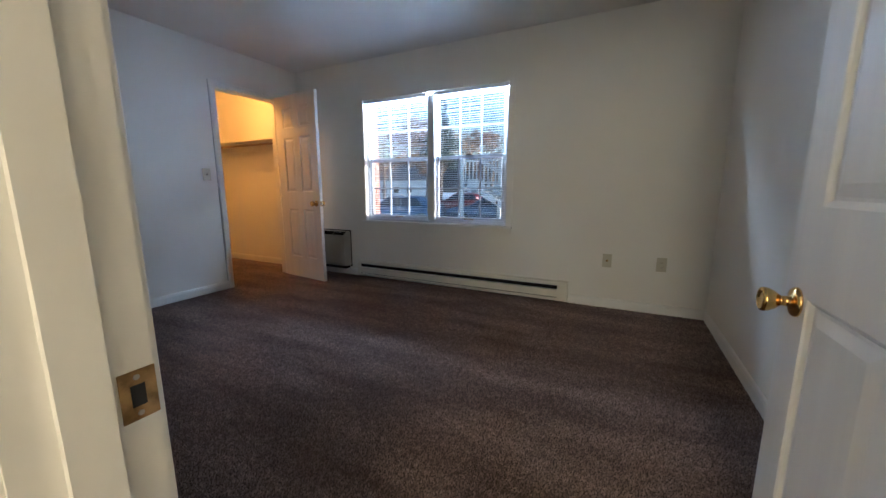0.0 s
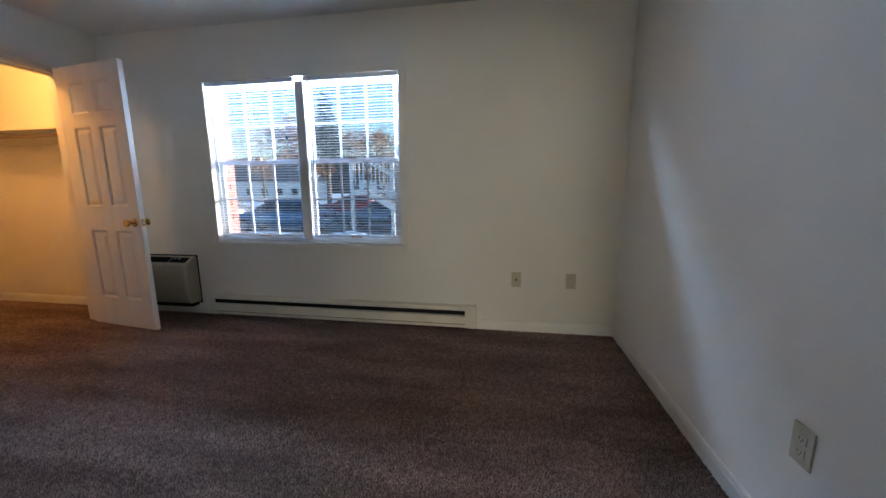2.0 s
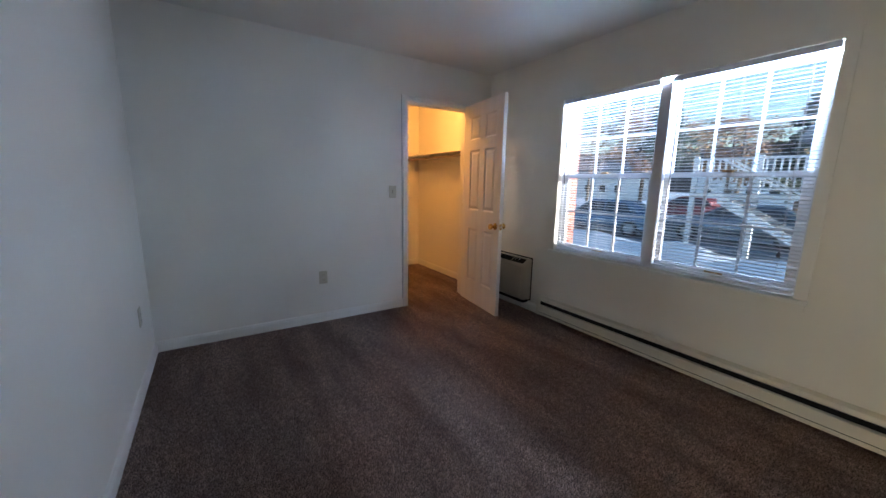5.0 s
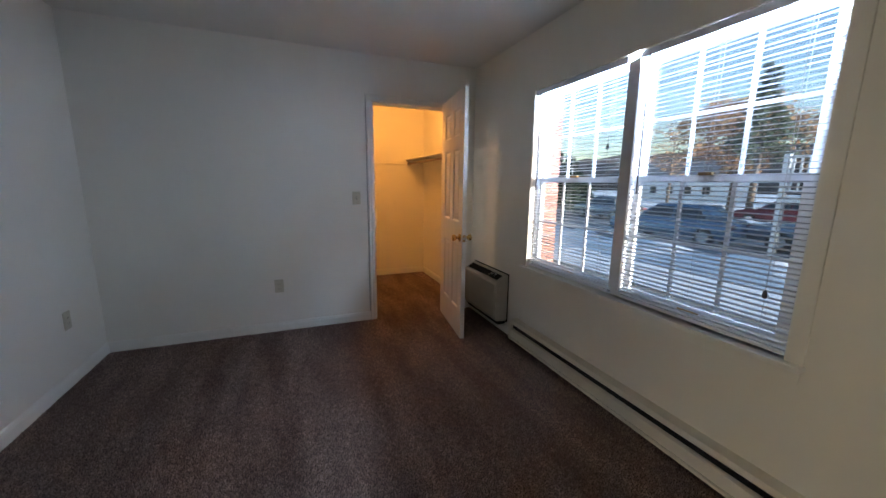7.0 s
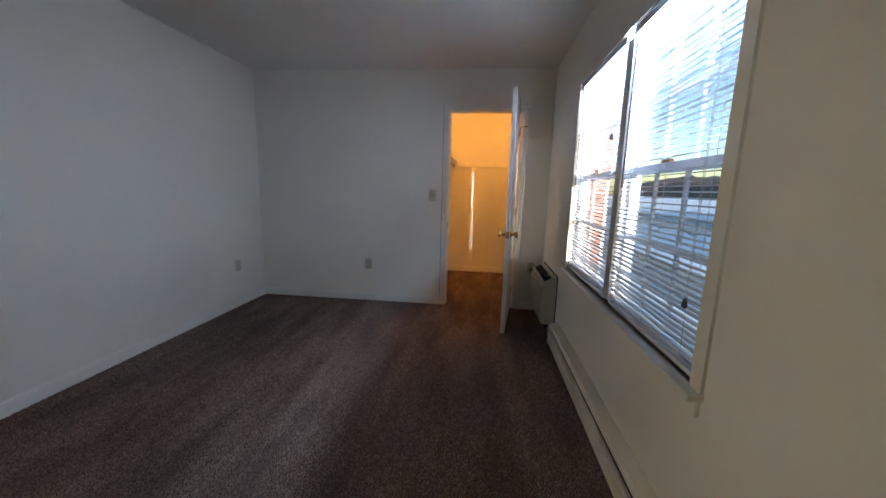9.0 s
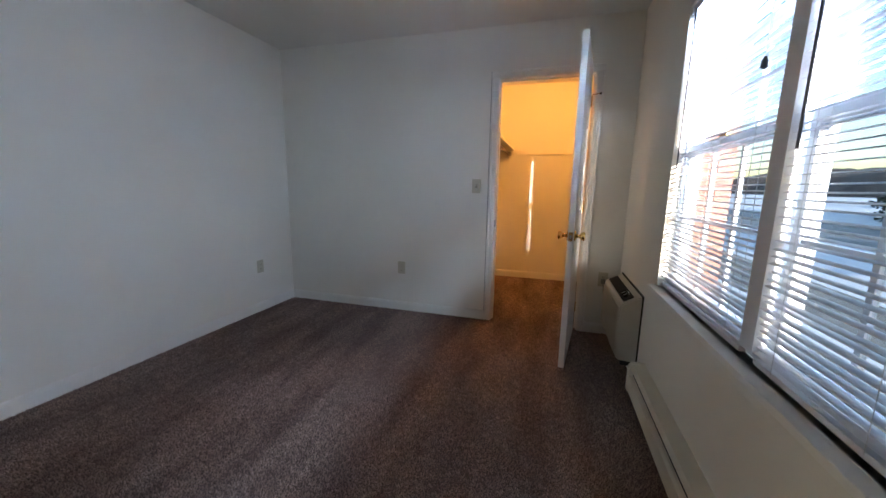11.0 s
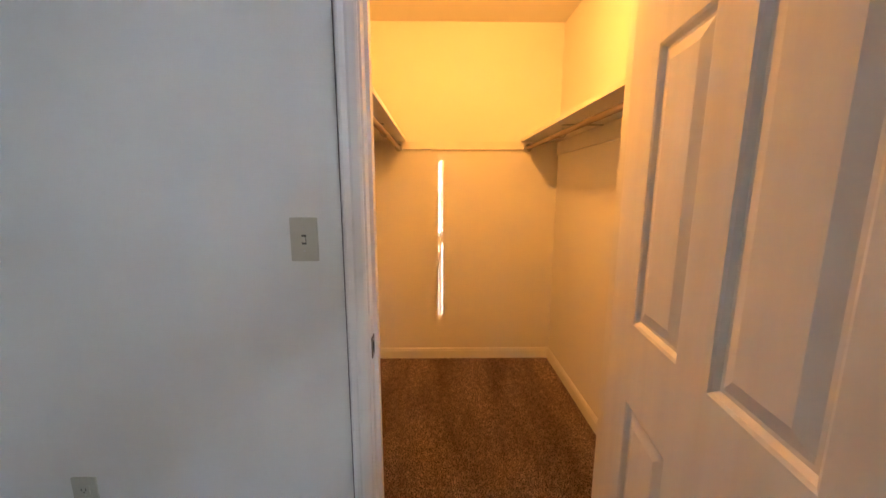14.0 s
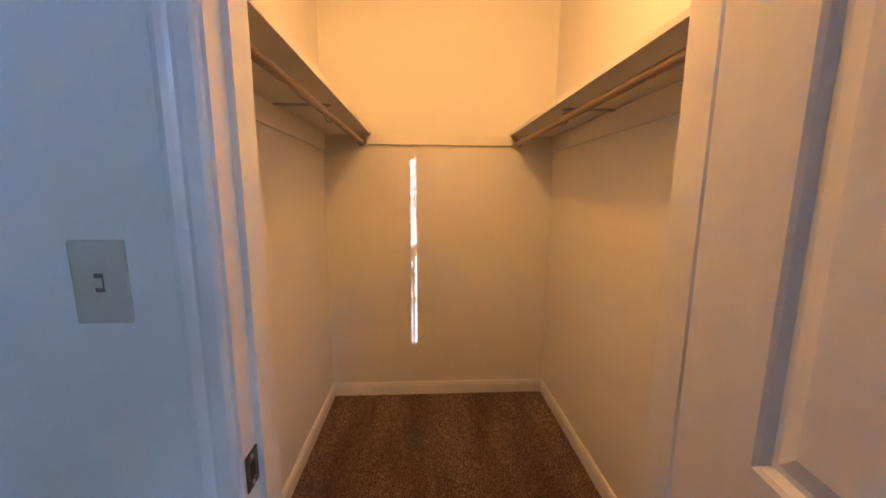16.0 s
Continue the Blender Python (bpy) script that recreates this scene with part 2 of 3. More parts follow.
structure("wall_south", box(XW, -1.0, YS - 0.12, YS, 0, CEIL), M_WALL, "off-white painted plain wall", "wall")
bm = box(-1.0, EX0 - 0.018, YD - 0.12, YD, 0, CEIL)
box(EX1 + 0.018, XE, YD - 0.12, YD, 0, CEIL, bm)
box(EX0 - 0.018, EX1 + 0.018, YD - 0.12, YD, EZ + 0.018, CEIL, bm)
structure("wall_south_entry", bm, M_WALL, "painted wall round the bedroom doorway", "wall")
structure("wall_east", box(XE, XE + 0.12, YD - 0.12, YN, 0, CEIL), M_WALL, "off-white painted plain side wall", "wall")
structure("wall_hall_west", box(-1.3, -1.18, -3.2, YD - 0.12, 0, CEIL), M_WALL, "painted hall wall", "wall")
structure("wall_hall_south", box(-1.3, 1.5, -3.32, -3.2, 0, CEIL), M_WALL, "painted hall wall", "wall")
structure("wall_hall_east", box(1.38, 1.5, -3.2, YD - 0.12, 0, CEIL), M_WALL, "painted hall wall", "wall")
structure("wall_hall_north", box(XE + 0.12, 1.5, YD - 0.12, YD, 0, CEIL), M_WALL, "painted hall wall", "wall")
structure("wall_hall_return", box(-1.18, -1.0, YD - 0.12, YS - 0.12, 0, CEIL), M_WALL, "painted hall wall", "wall")
structure("wall_closet_back", box(XC - 0.1, XC, YC0 - 0.1, YC1 + 0.1, 0, CEIL), M_WALL, "warm-lit painted closet back wall", "wall")
structure("wall_closet_south", box(XC, XW - 0.12, YC0 - 0.1, YC0, 0, CEIL), M_WALL, "painted closet side wall", "wall")
structure("wall_closet_north", box(XC, XW - 0.12, YC1, YC1 + 0.1, 0, CEIL), M_WALL, "painted closet side wall", "wall")

# brick outer skin with the window's reveal
bm = box(-6.0, WX0, YN + 0.1, YN + 0.25, -0.8, 2.9)
box(WX1, 2.0, YN + 0.1, YN + 0.25, -0.8, 2.9, bm)
box(WX0, WX1, YN + 0.1, YN + 0.25, -0.8, WZ0 - 0.03, bm)
box(WX0, WX1, YN + 0.1, YN + 0.25, WZ1, 2.9, bm)
skin = structure("wall_north_outside", bm, M_MORTAR, "red brick outer wall in sunlight", "wall")


# ---- baseboards and casings ----
BB = [(0, 0), (0.013, 0), (0.013, 0.062), (0.010, 0.070), (0.010, 0.076), (0.005, 0.084), (0, 0.086)]


def baseboard(name, axis, a, b, face, sign):
    prof = [(face + sign * d, z) for d, z in BB]
    structure(name, extrude(prof, axis, a, b), M_TRIM, "white painted moulded baseboard", "baseboard")


baseboard("baseboard_west", "y", YS, DY0 - 0.062, XW, 1)
baseboard("baseboard_west_corner", "y", DY1 + 0.062, YN, XW, 1)
baseboard("baseboard_south", "x", XW + 0.013, -1.0, YS, 1)
baseboard("baseboard_north", "x", -0.305, XE - 0.013, YN, -1)
baseboard("baseboard_north_corner", "x", XW + 0.013, -2.67, YN, -1)
baseboard("baseboard_east", "y", YD, YN, XE, -1)
baseboard("baseboard_closet_back", "y", YC0, YC1, XC, 1)
baseboard("baseboard_closet_south", "x", XC + 0.013, XW - 0.12, YC0, 1)
baseboard("baseboard_closet_north", "x", XC + 0.013, XW - 0.12, YC1, -1)

CASE = [(0, 0), (0, 0.010), (0.006, 0.013), (0.024, 0.014), (0.031, 0.012), (0.036, 0.015), (0.044, 0.018), (0.051, 0.017), (0.055, 0.012), (0.056, 0)]


def casing_y(name, face, sign, y0, y1, ztop, w=0.056):
    """Moulded casing of a doorway in a wall that runs along y."""
    bm = extrude([(face + sign * d, y0 - s) for s, d in CASE], "z", 0, ztop)
    extrude([(face + sign * d, y1 + s) for s, d in CASE], "z", 0, ztop, bm)
    extrude([(face + sign * d, ztop + s) for s, d in CASE], "y", y0 - w, y1 + w, bm)
    structure(name, bm, M_TRIM, "white painted moulded door casing", "trim")


def casing_x(name, face, sign, x0, x1, ztop, w=0.056):
    bm = extrude([(x0 - s, face + sign * d) for s, d in CASE], "z", 0, ztop)
    extrude([(x1 + s, face + sign * d) for s, d in CASE], "z", 0, ztop, bm)
    extrude([(face + sign * d, ztop + s) for s, d in CASE], "x", x0 - w, x1 + w, bm)
    structure(name, bm, M_TRIM, "white painted moulded door casing", "trim")


casing_y("trim_closet_doorway", XW, 1, DY0 - 0.006, DY1 + 0.006, DZ + 0.006)
casing_x("trim_entry_hall", YD - 0.12, -1, EX0 - 0.006, EX1 + 0.006, EZ + 0.006)
casing_x("trim_entry_room", YD, 1, EX0 - 0.006, EX1 + 0.006, EZ + 0.006)

# Grey strip paints the shadow line of the crack along the casing's outer edge.
bm = box(XW, XW + 0.0015, DY0 - 0.0665, DY0 - 0.0625, 0.087, DZ + 0.06)
structure("trim_closet_crack_shade", bm, material("casing_crack_shade", (0.22, 0.20, 0.18), 0.9, vary=0.3, scale=30), "thin crack beside the door casing, its shade painted grey", "trim")


def jamb(name, bm, label):
    return structure(name, bm, M_TRIM, label, "door jamb")


bm = box(XW - 0.122, XW + 0.002, DY0 - 0.018, DY0, 0, DZ)
box(XW - 0.122, XW + 0.002, DY1, DY1 + 0.018, 0, DZ, bm)
box(XW - 0.122, XW + 0.002, DY0 - 0.018, DY1 + 0.018, DZ, DZ + 0.018, bm)
box(XW - 0.075, XW - 0.04, DY0, DY0 + 0.011, 0, DZ, bm)
box(XW - 0.075, XW - 0.04, DY1 - 0.011, DY1, 0, DZ, bm)
box(XW - 0.075, XW - 0.04, DY0 + 0.011, DY1 - 0.011, DZ - 0.011, DZ, bm)
closet_jamb = jamb("door_frame_closet", bm, "white painted closet door frame with stop")
bm = box(EX0 - 0.018, EX0, YD - 0.122, YD + 0.002, 0, EZ)
box(EX1, EX1 + 0.018, YD - 0.122, YD + 0.002, 0, EZ, bm)
box(EX0 - 0.018, EX1 + 0.018, YD - 0.122, YD + 0.002, EZ, EZ + 0.018, bm)
box(EX0, EX0 + 0.012, YD - 0.085, YD - 0.042, 0, EZ, bm)
box(EX1 - 0.012, EX1, YD - 0.085, YD - 0.042, 0, EZ, bm)
entry_jamb = jamb("door_frame_entry", bm, "white painted bedroom door frame with stop")


def strike_plate(m, mat, label, parent):
    """A plate in the y-z plane that faces +x, with latch hole and screws."""
    p = part("strike_plate", box(0, 0.0025, -0.016, 0.020, -0.03, 0.03, bevel=0.0008), mat, parent, label)
    p.matrix_world = m
    # A raised near-black block paints the shade of the latch hole.
    part("latch_hole_shade", box(0.0026, 0.0034, -0.006, 0.008, -0.013, 0.013), M_HOLE_SHADE, p)
    for z in (-0.022, 0.022):
        part("screw", lathe([(0.0035, 0), (0.003, 0.001)], 10, m=pose(0.0026, 0.001, z, 0, 90, 0)), M_SCREW, p)


strike_plate(pose(EX0, YD - 0.018, 0.80), M_WORN, "worn brass strike plate", entry_jamb)
strike_plate(pose(XW - 0.018, DY0, 0.867, 0, 0, 90), M_DARKBRASS, "dark brass strike plate", closet_jamb)

# ---- six-panel doors ----


def ring(bm, x0, x1, z0, z1, y):
    return [bm.verts.new(p) for p in ((x0, y, z0), (x1, y, z0), (x1, y, z1), (x0, y, z1))]


def panel(bm, x0, x1, z0, z1, half):
    """Sticking, recess and raised field on both faces."""
    for s in (1, -1):
        rings = []
        for inset, depth in ((0, 0.0), (0.006, 0.003), (0.013, 0.010), (0.020, 0.010), (0.045, 0.003), (0.049, 0.003)):
            rings.append(ring(bm, x0 + inset, x1 - inset, z0 + inset, z1 - inset, s * (half - depth)))
        for a, b in zip(rings, rings[1:]):
            for i in range(4):
                bm.faces.new((a[i], a[(i + 1) % 4], b[(i + 1) % 4], b[i]))
        bm.faces.new(rings[-1])
    return bm


def knob(parent, m, label):
    """A turned knob that stands out along local z."""
    prof = [(0.0, 0.0), (0.033, 0.0), (0.033, 0.003), (0.030, 0.007), (0.018, 0.011), (0.0115, 0.013), (0.011, 0.026), (0.014, 0.030), (0.020, 0.037), (0.026, 0.048),
            (0.0275, 0.056), (0.0265, 0.061), (0.022, 0.063), (0.018, 0.0605), (0.008, 0.0595), (0.0, 0.0595)]
    k = part("knob", lathe(prof[7:], 28), M_BRASS, parent, label, True)
    k.matrix_parent_inverse = Matrix()
    k.matrix_local = m
    r = part("rose", lathe(prof[1:8], 28), M_BRASS, k, "", True)
    return k


def panel_door(name, width, height, label, knob_z):
    """Local x runs from the hinge to the free edge, y is the thickness."""
    half = 0.0175
    door = empty(name)
    mid = width / 2
    st, ms = 0.118, 0.098
    cols = ((st + 0.018, mid - ms / 2 + 0.018), (mid + ms / 2 + 0.012, width - st + 0.012))
    rows = ((0.235, 0.795), (0.985, 1.585), (1.685, 1.905))
    zs = [0, rows[0][0], rows[0][1], rows[1][0], rows[1][1], rows[2][0], rows[2][1], height]
    for x0, x1 in ((0, cols[0][0]), (cols[0][1], cols[1][0]), (cols[1][1], width)):
        part("stile", box(x0, x1, -half, half, 0, height), M_DOOR, door)
    for c in cols:
        for j in (0, 2, 4, 6):
            part("rail", box(c[0], c[1], -half, half, zs[j], zs[j + 1]), M_DOOR, door)
    for c in cols:
        for r in rows:
            part("panel", panel(bmesh.new(), c[0], c[1], r[0], r[1], half), M_DOOR, door)
    knob(door, pose(width - 0.062, -half, knob_z, 90, 0, 0), "polished brass knob")
    knob(door, pose(width - 0.062, half, knob_z, -90, 0, 0), "polished brass knob")
    latch = part("latch_plate", box(width, width + 0.002, -0.0125, 0.0125, knob_z - 0.028, knob_z + 0.028), M_WORN, door, "dark brass latch plate")
    part("latch_bolt", box(width + 0.002, width + 0.010, -0.006, 0.006, knob_z - 0.009, knob_z + 0.009, bevel=0.002), M_SILVER, latch)
    for z in (0.20, 1.02, 1.80):
        h = part("hinge", rod((-0.010, half + 0.004, z - 0.042), (-0.010, half + 0.004, z + 0.042), 0.0055), M_WORN, door, "dark worn hinge")
        part("hinge_leaf", box(-0.008, 0.0, half - 0.03, half + 0.003, z - 0.042, z + 0.042), M_WORN, h)
    return tagged(door, label, "door", kind="structure")


cdoor = panel_door("door_closet", 0.712, 2.03, "white six-panel closet door standing open, brass knobs", 0.862)
cdoor.matrix_world = pose(-3.541, 2.979, 0.014, 0, 0, -7.6)
stop = part("hinge_stop", rod((-0.01, 0.025, 1.845), (-0.01, 0.075, 1.85), 0.004), M_WORN, cdoor, "dark hinge-pin door stop")
part("rubber_tip", rod((-0.01, 0.075, 1.85), (-0.01, 0.088, 1.85), 0.008), M_ACDARK, stop)
edoor = panel_door("door_bedroom", 0.85, 2.02, "white six-panel bedroom door standing open, brass knobs", 0.775)
edoor.matrix_world = pose(0.456, 0.212, 0.012, 0, 0, 90.4)

# ---- double window ----
win = tagged(empty("window_1"), "white vinyl double-hung twin window with grilles", "window", kind="structure")
bm = box(WX0, WX0 + 0.03, 3.36, 3.425, WZ0, WZ1)
box(WX1 - 0.03, WX1, 3.36, 3.425, WZ0, WZ1, bm)
box(WX0 + 0.03, WX1 - 0.03, 3.36, 3.425, WZ1 - 0.03, WZ1, bm)
box(WX0 + 0.03, WX1 - 0.03, 3.36, 3.425, WZ0, WZ0 + 0.035, bm)
MX = -1.726
box(MX - 0.035, MX + 0.035, 3.325, 3.425, WZ0 + 0.035, WZ1 - 0.03, bm)
part("window_frame", bm, M_VINYL, win)
part("window_sill", box(WX0 - 0.045, WX1 + 0.06, 3.275, 3.36, WZ0 - 0.022, WZ0, bevel=0.004), M_TRIM, win, "white painted window stool")
bm = box(WX0 - 0.035, WX1 + 0.05, 3.306, 3.32, WZ0 - 0.075, WZ0 - 0.022, bevel=0.003)
part("apron", bm, M_WALL, win)
bm = box(WX1, WX1 + 0.055, 3.310, 3.32, WZ0, WZ1 + 0.05)
box(WX0 - 0.045, WX0, 3.310, 3.32, WZ0, WZ1 + 0.05, bm)
box(WX0, WX1, 3.310, 3.32, WZ1, WZ1 + 0.05, bm)
part("casing", bm, M_WALL, win, "cream painted flat casing")
MEET = 1.348
for x0, x1 in ((WX0 + 0.03, MX - 0.035), (MX + 0.035, WX1 - 0.03)):
    for name, y, z0, z1 in (("upper_sash", 3.402, MEET - 0.018, WZ1 - 0.03), ("lower_sash", 3.378, WZ0 + 0.035, MEET + 0.018)):
        s = 0.034
        bm = box(x0, x0 + s, y - 0.011, y + 0.011, z0, z1)
        box(x1 - s, x1, y - 0.011, y + 0.011, z0, z1, bm)
        box(x0 + s, x1 - s, y - 0.011, y + 0.011, z0, z0 + s, bm)
        box(x0 + s, x1 - s, y - 0.011, y + 0.011, z1 - s, z1, bm)
        sash = part(name, bm, M_VINYL, win)
        gx = [x0 + s + (x1 - x0 - 2 * s) * k / 3 for k in (1, 2)]
        gz = (z0 + z1) / 2
        for g in gx:
            part("muntin", box(g - 0.008, g + 0.008, y - 0.006, y + 0.006, z0 + s, z1 - s), M_VINYL, sash)
        part("muntin", box(x0 + s, x1 - s, y - 0.007, y + 0.007, gz - 0.008, gz + 0.008), M_VINYL, sash)
        pane = part("pane", box(x0 + s, x1 - s, y - 0.002, y + 0.002, z0 + s, z1 - s), M_GLASS, sash, "glass pane tinted to dim the view outside")
        pane.visible_shadow = False
        if name == "lower_sash":
            part("sash_lock", box((x0 + x1) / 2 - 0.03, (x0 + x1) / 2 + 0.03, y - 0.03, y - 0.011, z1 - 0.004, z1 + 0.010, bevel=0.003), M_WORN, sash, "dark sash lock")
            part("sash_lift", box((x0 + x1) / 2 - 0.05, (x0 + x1) / 2 + 0.05, y - 0.022, y - 0.011, z0 + 0.008, z0 + 0.022, bevel=0.003), M_WORN, sash, "dark sash lift")

# ---- venetian blinds ----


def blind(x0, x1, tilt, label):
    b = empty("venetian_blind")
    part("headrail", box(x0, x1, 3.318, 3.345, WZ1 - 0.036, WZ1 - 0.003, bevel=0.002), M_SLAT, b)
    mesh = None
    n, top, low = 58, WZ1 - 0.06, WZ0 + 0.045
    for i in range(n):
        z = top + (low - top) * i / (n - 1)
        if mesh is None:
            bm = bmesh.new()
            pts = []
            for k in range(5):
                u = -0.0125 + 0.025 * k / 4
                w = 0.0027 * (1 - (u / 0.0125) ** 2)
                pts.append((u, w))
            prof = pts + [(u, w - 0.0006) for u, w in reversed(pts)]
            a = radians(tilt)
            prof = [(u * math.cos(a) - w * math.sin(a), u * math.sin(a) + w * math.cos(a)) for u, w in prof]
            extrude(prof, "x", x0 + 0.004, x1 - 0.004, bm)
            ob = part("slat", bm, M_SLAT, b)
            mesh = ob.data
        else:
            ob = new("slat", mesh)
            ob.parent = b
        ob.matrix_local = pose(0, 3.338, z, 0, random.uniform(-0.12, 0.12), random.uniform(-0.15, 0.15))
    part("bottom_rail", box(x0 + 0.004, x1 - 0.004, 3.328, 3.350, WZ0 + 0.010, WZ0 + 0.026, bevel=0.003), M_SLAT, b)
    for f in (0.12, 0.5, 0.88):
        x = x0 + (x1 - x0) * f
        for y in (3.3255, 3.3505):
            part("ladder_cord", rod((x, y, WZ0 + 0.02), (x, y, WZ1 - 0.03), 0.0009, 5), M_CORD, b)
    wx = x0 + 0.055
    part("tilt_wand", rod((wx, 3.317, WZ1 - 0.03), (wx + 0.004, 3.314, 1.27), 0.0035, 6), M_WAND, b, "smoky plastic tilt wand")
    px = x1 - 0.09
    drop = 1.55 if x0 < -2 else 0.92
    pull = part("pull_cord", rod((px, 3.320, WZ1 - 0.03), (px, 3.318, drop), 0.0011, 5), M_CORD, b)
    part("tassel", lathe([(0.003, 0.0), (0.008, -0.012), (0.009, -0.03), (0.004, -0.034)], 10, m=pose(px, 3.318, drop)), M_WAND, pull)
    tagged(b, label, "window blind", group="window blinds")


blind(WX0 + 0.006, MX - 0.038, 1, "white aluminium mini blind lowered with open slats")
blind(MX + 0.038, WX1 - 0.006, 5, "white aluminium mini blind lowered with open slats")

# ---- electric baseboard heater ----
heater = tagged(empty("baseboard_heater"), "cream enamel electric baseboard heater along the wall", "heater")
HX0, HX1 = -2.665, -0.31
body = [(3.32, 0.03), (3.250, 0.03), (3.242, 0.036), (3.242, 0.05), (3.250, 0.056), (3.250, 0.060), (3.238, 0.064), (3.238, 0.126), (3.250, 0.130), (3.275, 0.130), (3.275, 0.165), (3.250, 0.168), (3.244, 0.176), (3.256, 0.196), (3.32, 0.198)]
part("cover", extrude(body, "x", HX0 + 0.03, HX1 - 0.085), M_HEAT, heater)
# Black boxes fill both air slots, painting in the shade of the recesses.
part("air_slot_shade", box(HX0 + 0.03, HX1 - 0.085, 3.262, 3.2745, 0.1305, 0.1645), M_ACDARK, heater, "upper air slot with its shade painted black")
part("lower_slot_shade", box(HX0 + 0.03, HX1 - 0.085, 3.246, 3.2495, 0.0565, 0.0605), M_ACDARK, heater, "lower air slot with its shade painted dark")
cap = [(3.32, 0.028), (3.244, 0.028), (3.236, 0.036), (3.236, 0.172), (3.252, 0.200), (3.32, 0.202)]
part("end_cap", extrude(cap, "x", HX0, HX0 + 0.03), M_HEAT, heater)
part("end_cap", extrude(cap, "x", HX1 - 0.085, HX1), M_HEAT, heater)

# ---- through-wall air conditioner ----
ac = tagged(empty("air_conditioner"), "beige through-wall air conditioner with black top grille", "air conditioner")
AX0, AX1 = -3.465, -2.825
side = [(3.32, 0.115), (3.215, 0.125), (3.198, 0.145), (3.192, 0.30), (3.200, 0.470), (3.209, 0.484), (3.300, 0.534), (3.32, 0.536)]
bm = extrude(side, "x", AX0, AX1)
bmesh.ops.bevel(bm, geom=[e for e in bm.edges if abs(e.verts[0].co.x - e.verts[1].co.x) < 1e-6], offset=0.008, segments=2, affect='EDGES')
part("case", bm, M_AC, ac)
slope = math.degrees(math.atan2(0.05, 0.091))
top = pose(0, 3.2135, 0.4895, slope, 0, 0)


def on_top(name, bm, mat, parent, label=""):
    ob = part(name, bm, mat, parent, label)
    ob.matrix_local = top
    return ob


grille = on_top("vent_grille", box(AX0 + 0.035, AX0 + 0.43, 0.006, 0.072, -0.001, 0.002), M_ACDARK, ac, "black louvred air outlet")
for k in range(9):
    y = 0.010 + 0.0072 * k
    part("louvre", box(AX0 + 0.04, AX0 + 0.425, y, y + 0.0025, 0.002, 0.006), M_ACDARK, grille)
panel_ob = on_top("control_panel", box(AX0 + 0.445, AX1 - 0.035, 0.006, 0.072, -0.001, 0.003), M_ACDARK, ac, "black control panel with knobs")
for k, (dx, r) in enumerate(((0.05, 0.015), (0.10, 0.013))):
    part("dial", lathe([(r, 0.003), (r * 0.9, 0.016), (r * 0.4, 0.017)], 18, m=pose(AX0 + 0.445 + dx, 0.036, 0)), M_ACDARK, panel_ob)
    part("dial_mark", box(AX0 + 0.443 + dx, AX0 + 0.447 + dx, 0.026, 0.046, 0.0165, 0.019), M_VINYL, panel_ob)
part("print_bar", box(AX0 + 0.46, AX0 + 0.53, 0.060, 0.064, 0.003, 0.0036), M_VINYL, panel_ob)
on_top("name_strip", box(AX1 - 0.12, AX1 - 0.04, 0.078, 0.086, 0.0, 0.002), M_PLATE, ac)
for k in range(20):
    z = 0.168 + 0.0145 * k
    part("front_louvre", box(AX0 + 0.03, AX1 - 0.03, 3.1855, 3.1955, z, z + 0.006), M_AC, ac)
part("wall_gasket", box(AX0 - 0.006, AX1 + 0.006, 3.312, 3.32, 0.105, 0.545), M_ACDARK, ac, "dark sleeve gasket")
part("drip_tray", box(AX0 + 0.02, AX1 - 0.02, 3.235, 3.312, 0.085, 0.116, bevel=0.006), M_ACDARK, ac, "dark lower tray")
cable = tagged(empty("power_cord"), "grey power cord hanging from the wall outlet", "cable")
pts = []
for k in range(25):
    u = k / 24
    pts.append((-3.535 + 0.12 * u * u, 3.195 + 0.02 * math.sin(u * 3) + 0.06 * u * u, 0.445 - 0.40 * math.sin(u * 1.9) + 0.06 * u))
part("wire", tube(pts, 0.0045), M_CABLE, cable)
part("plug", box(-3.557, -3.528, 3.178, 3.212, 0.425, 0.465, bevel=0.006), M_CABLE, cable)

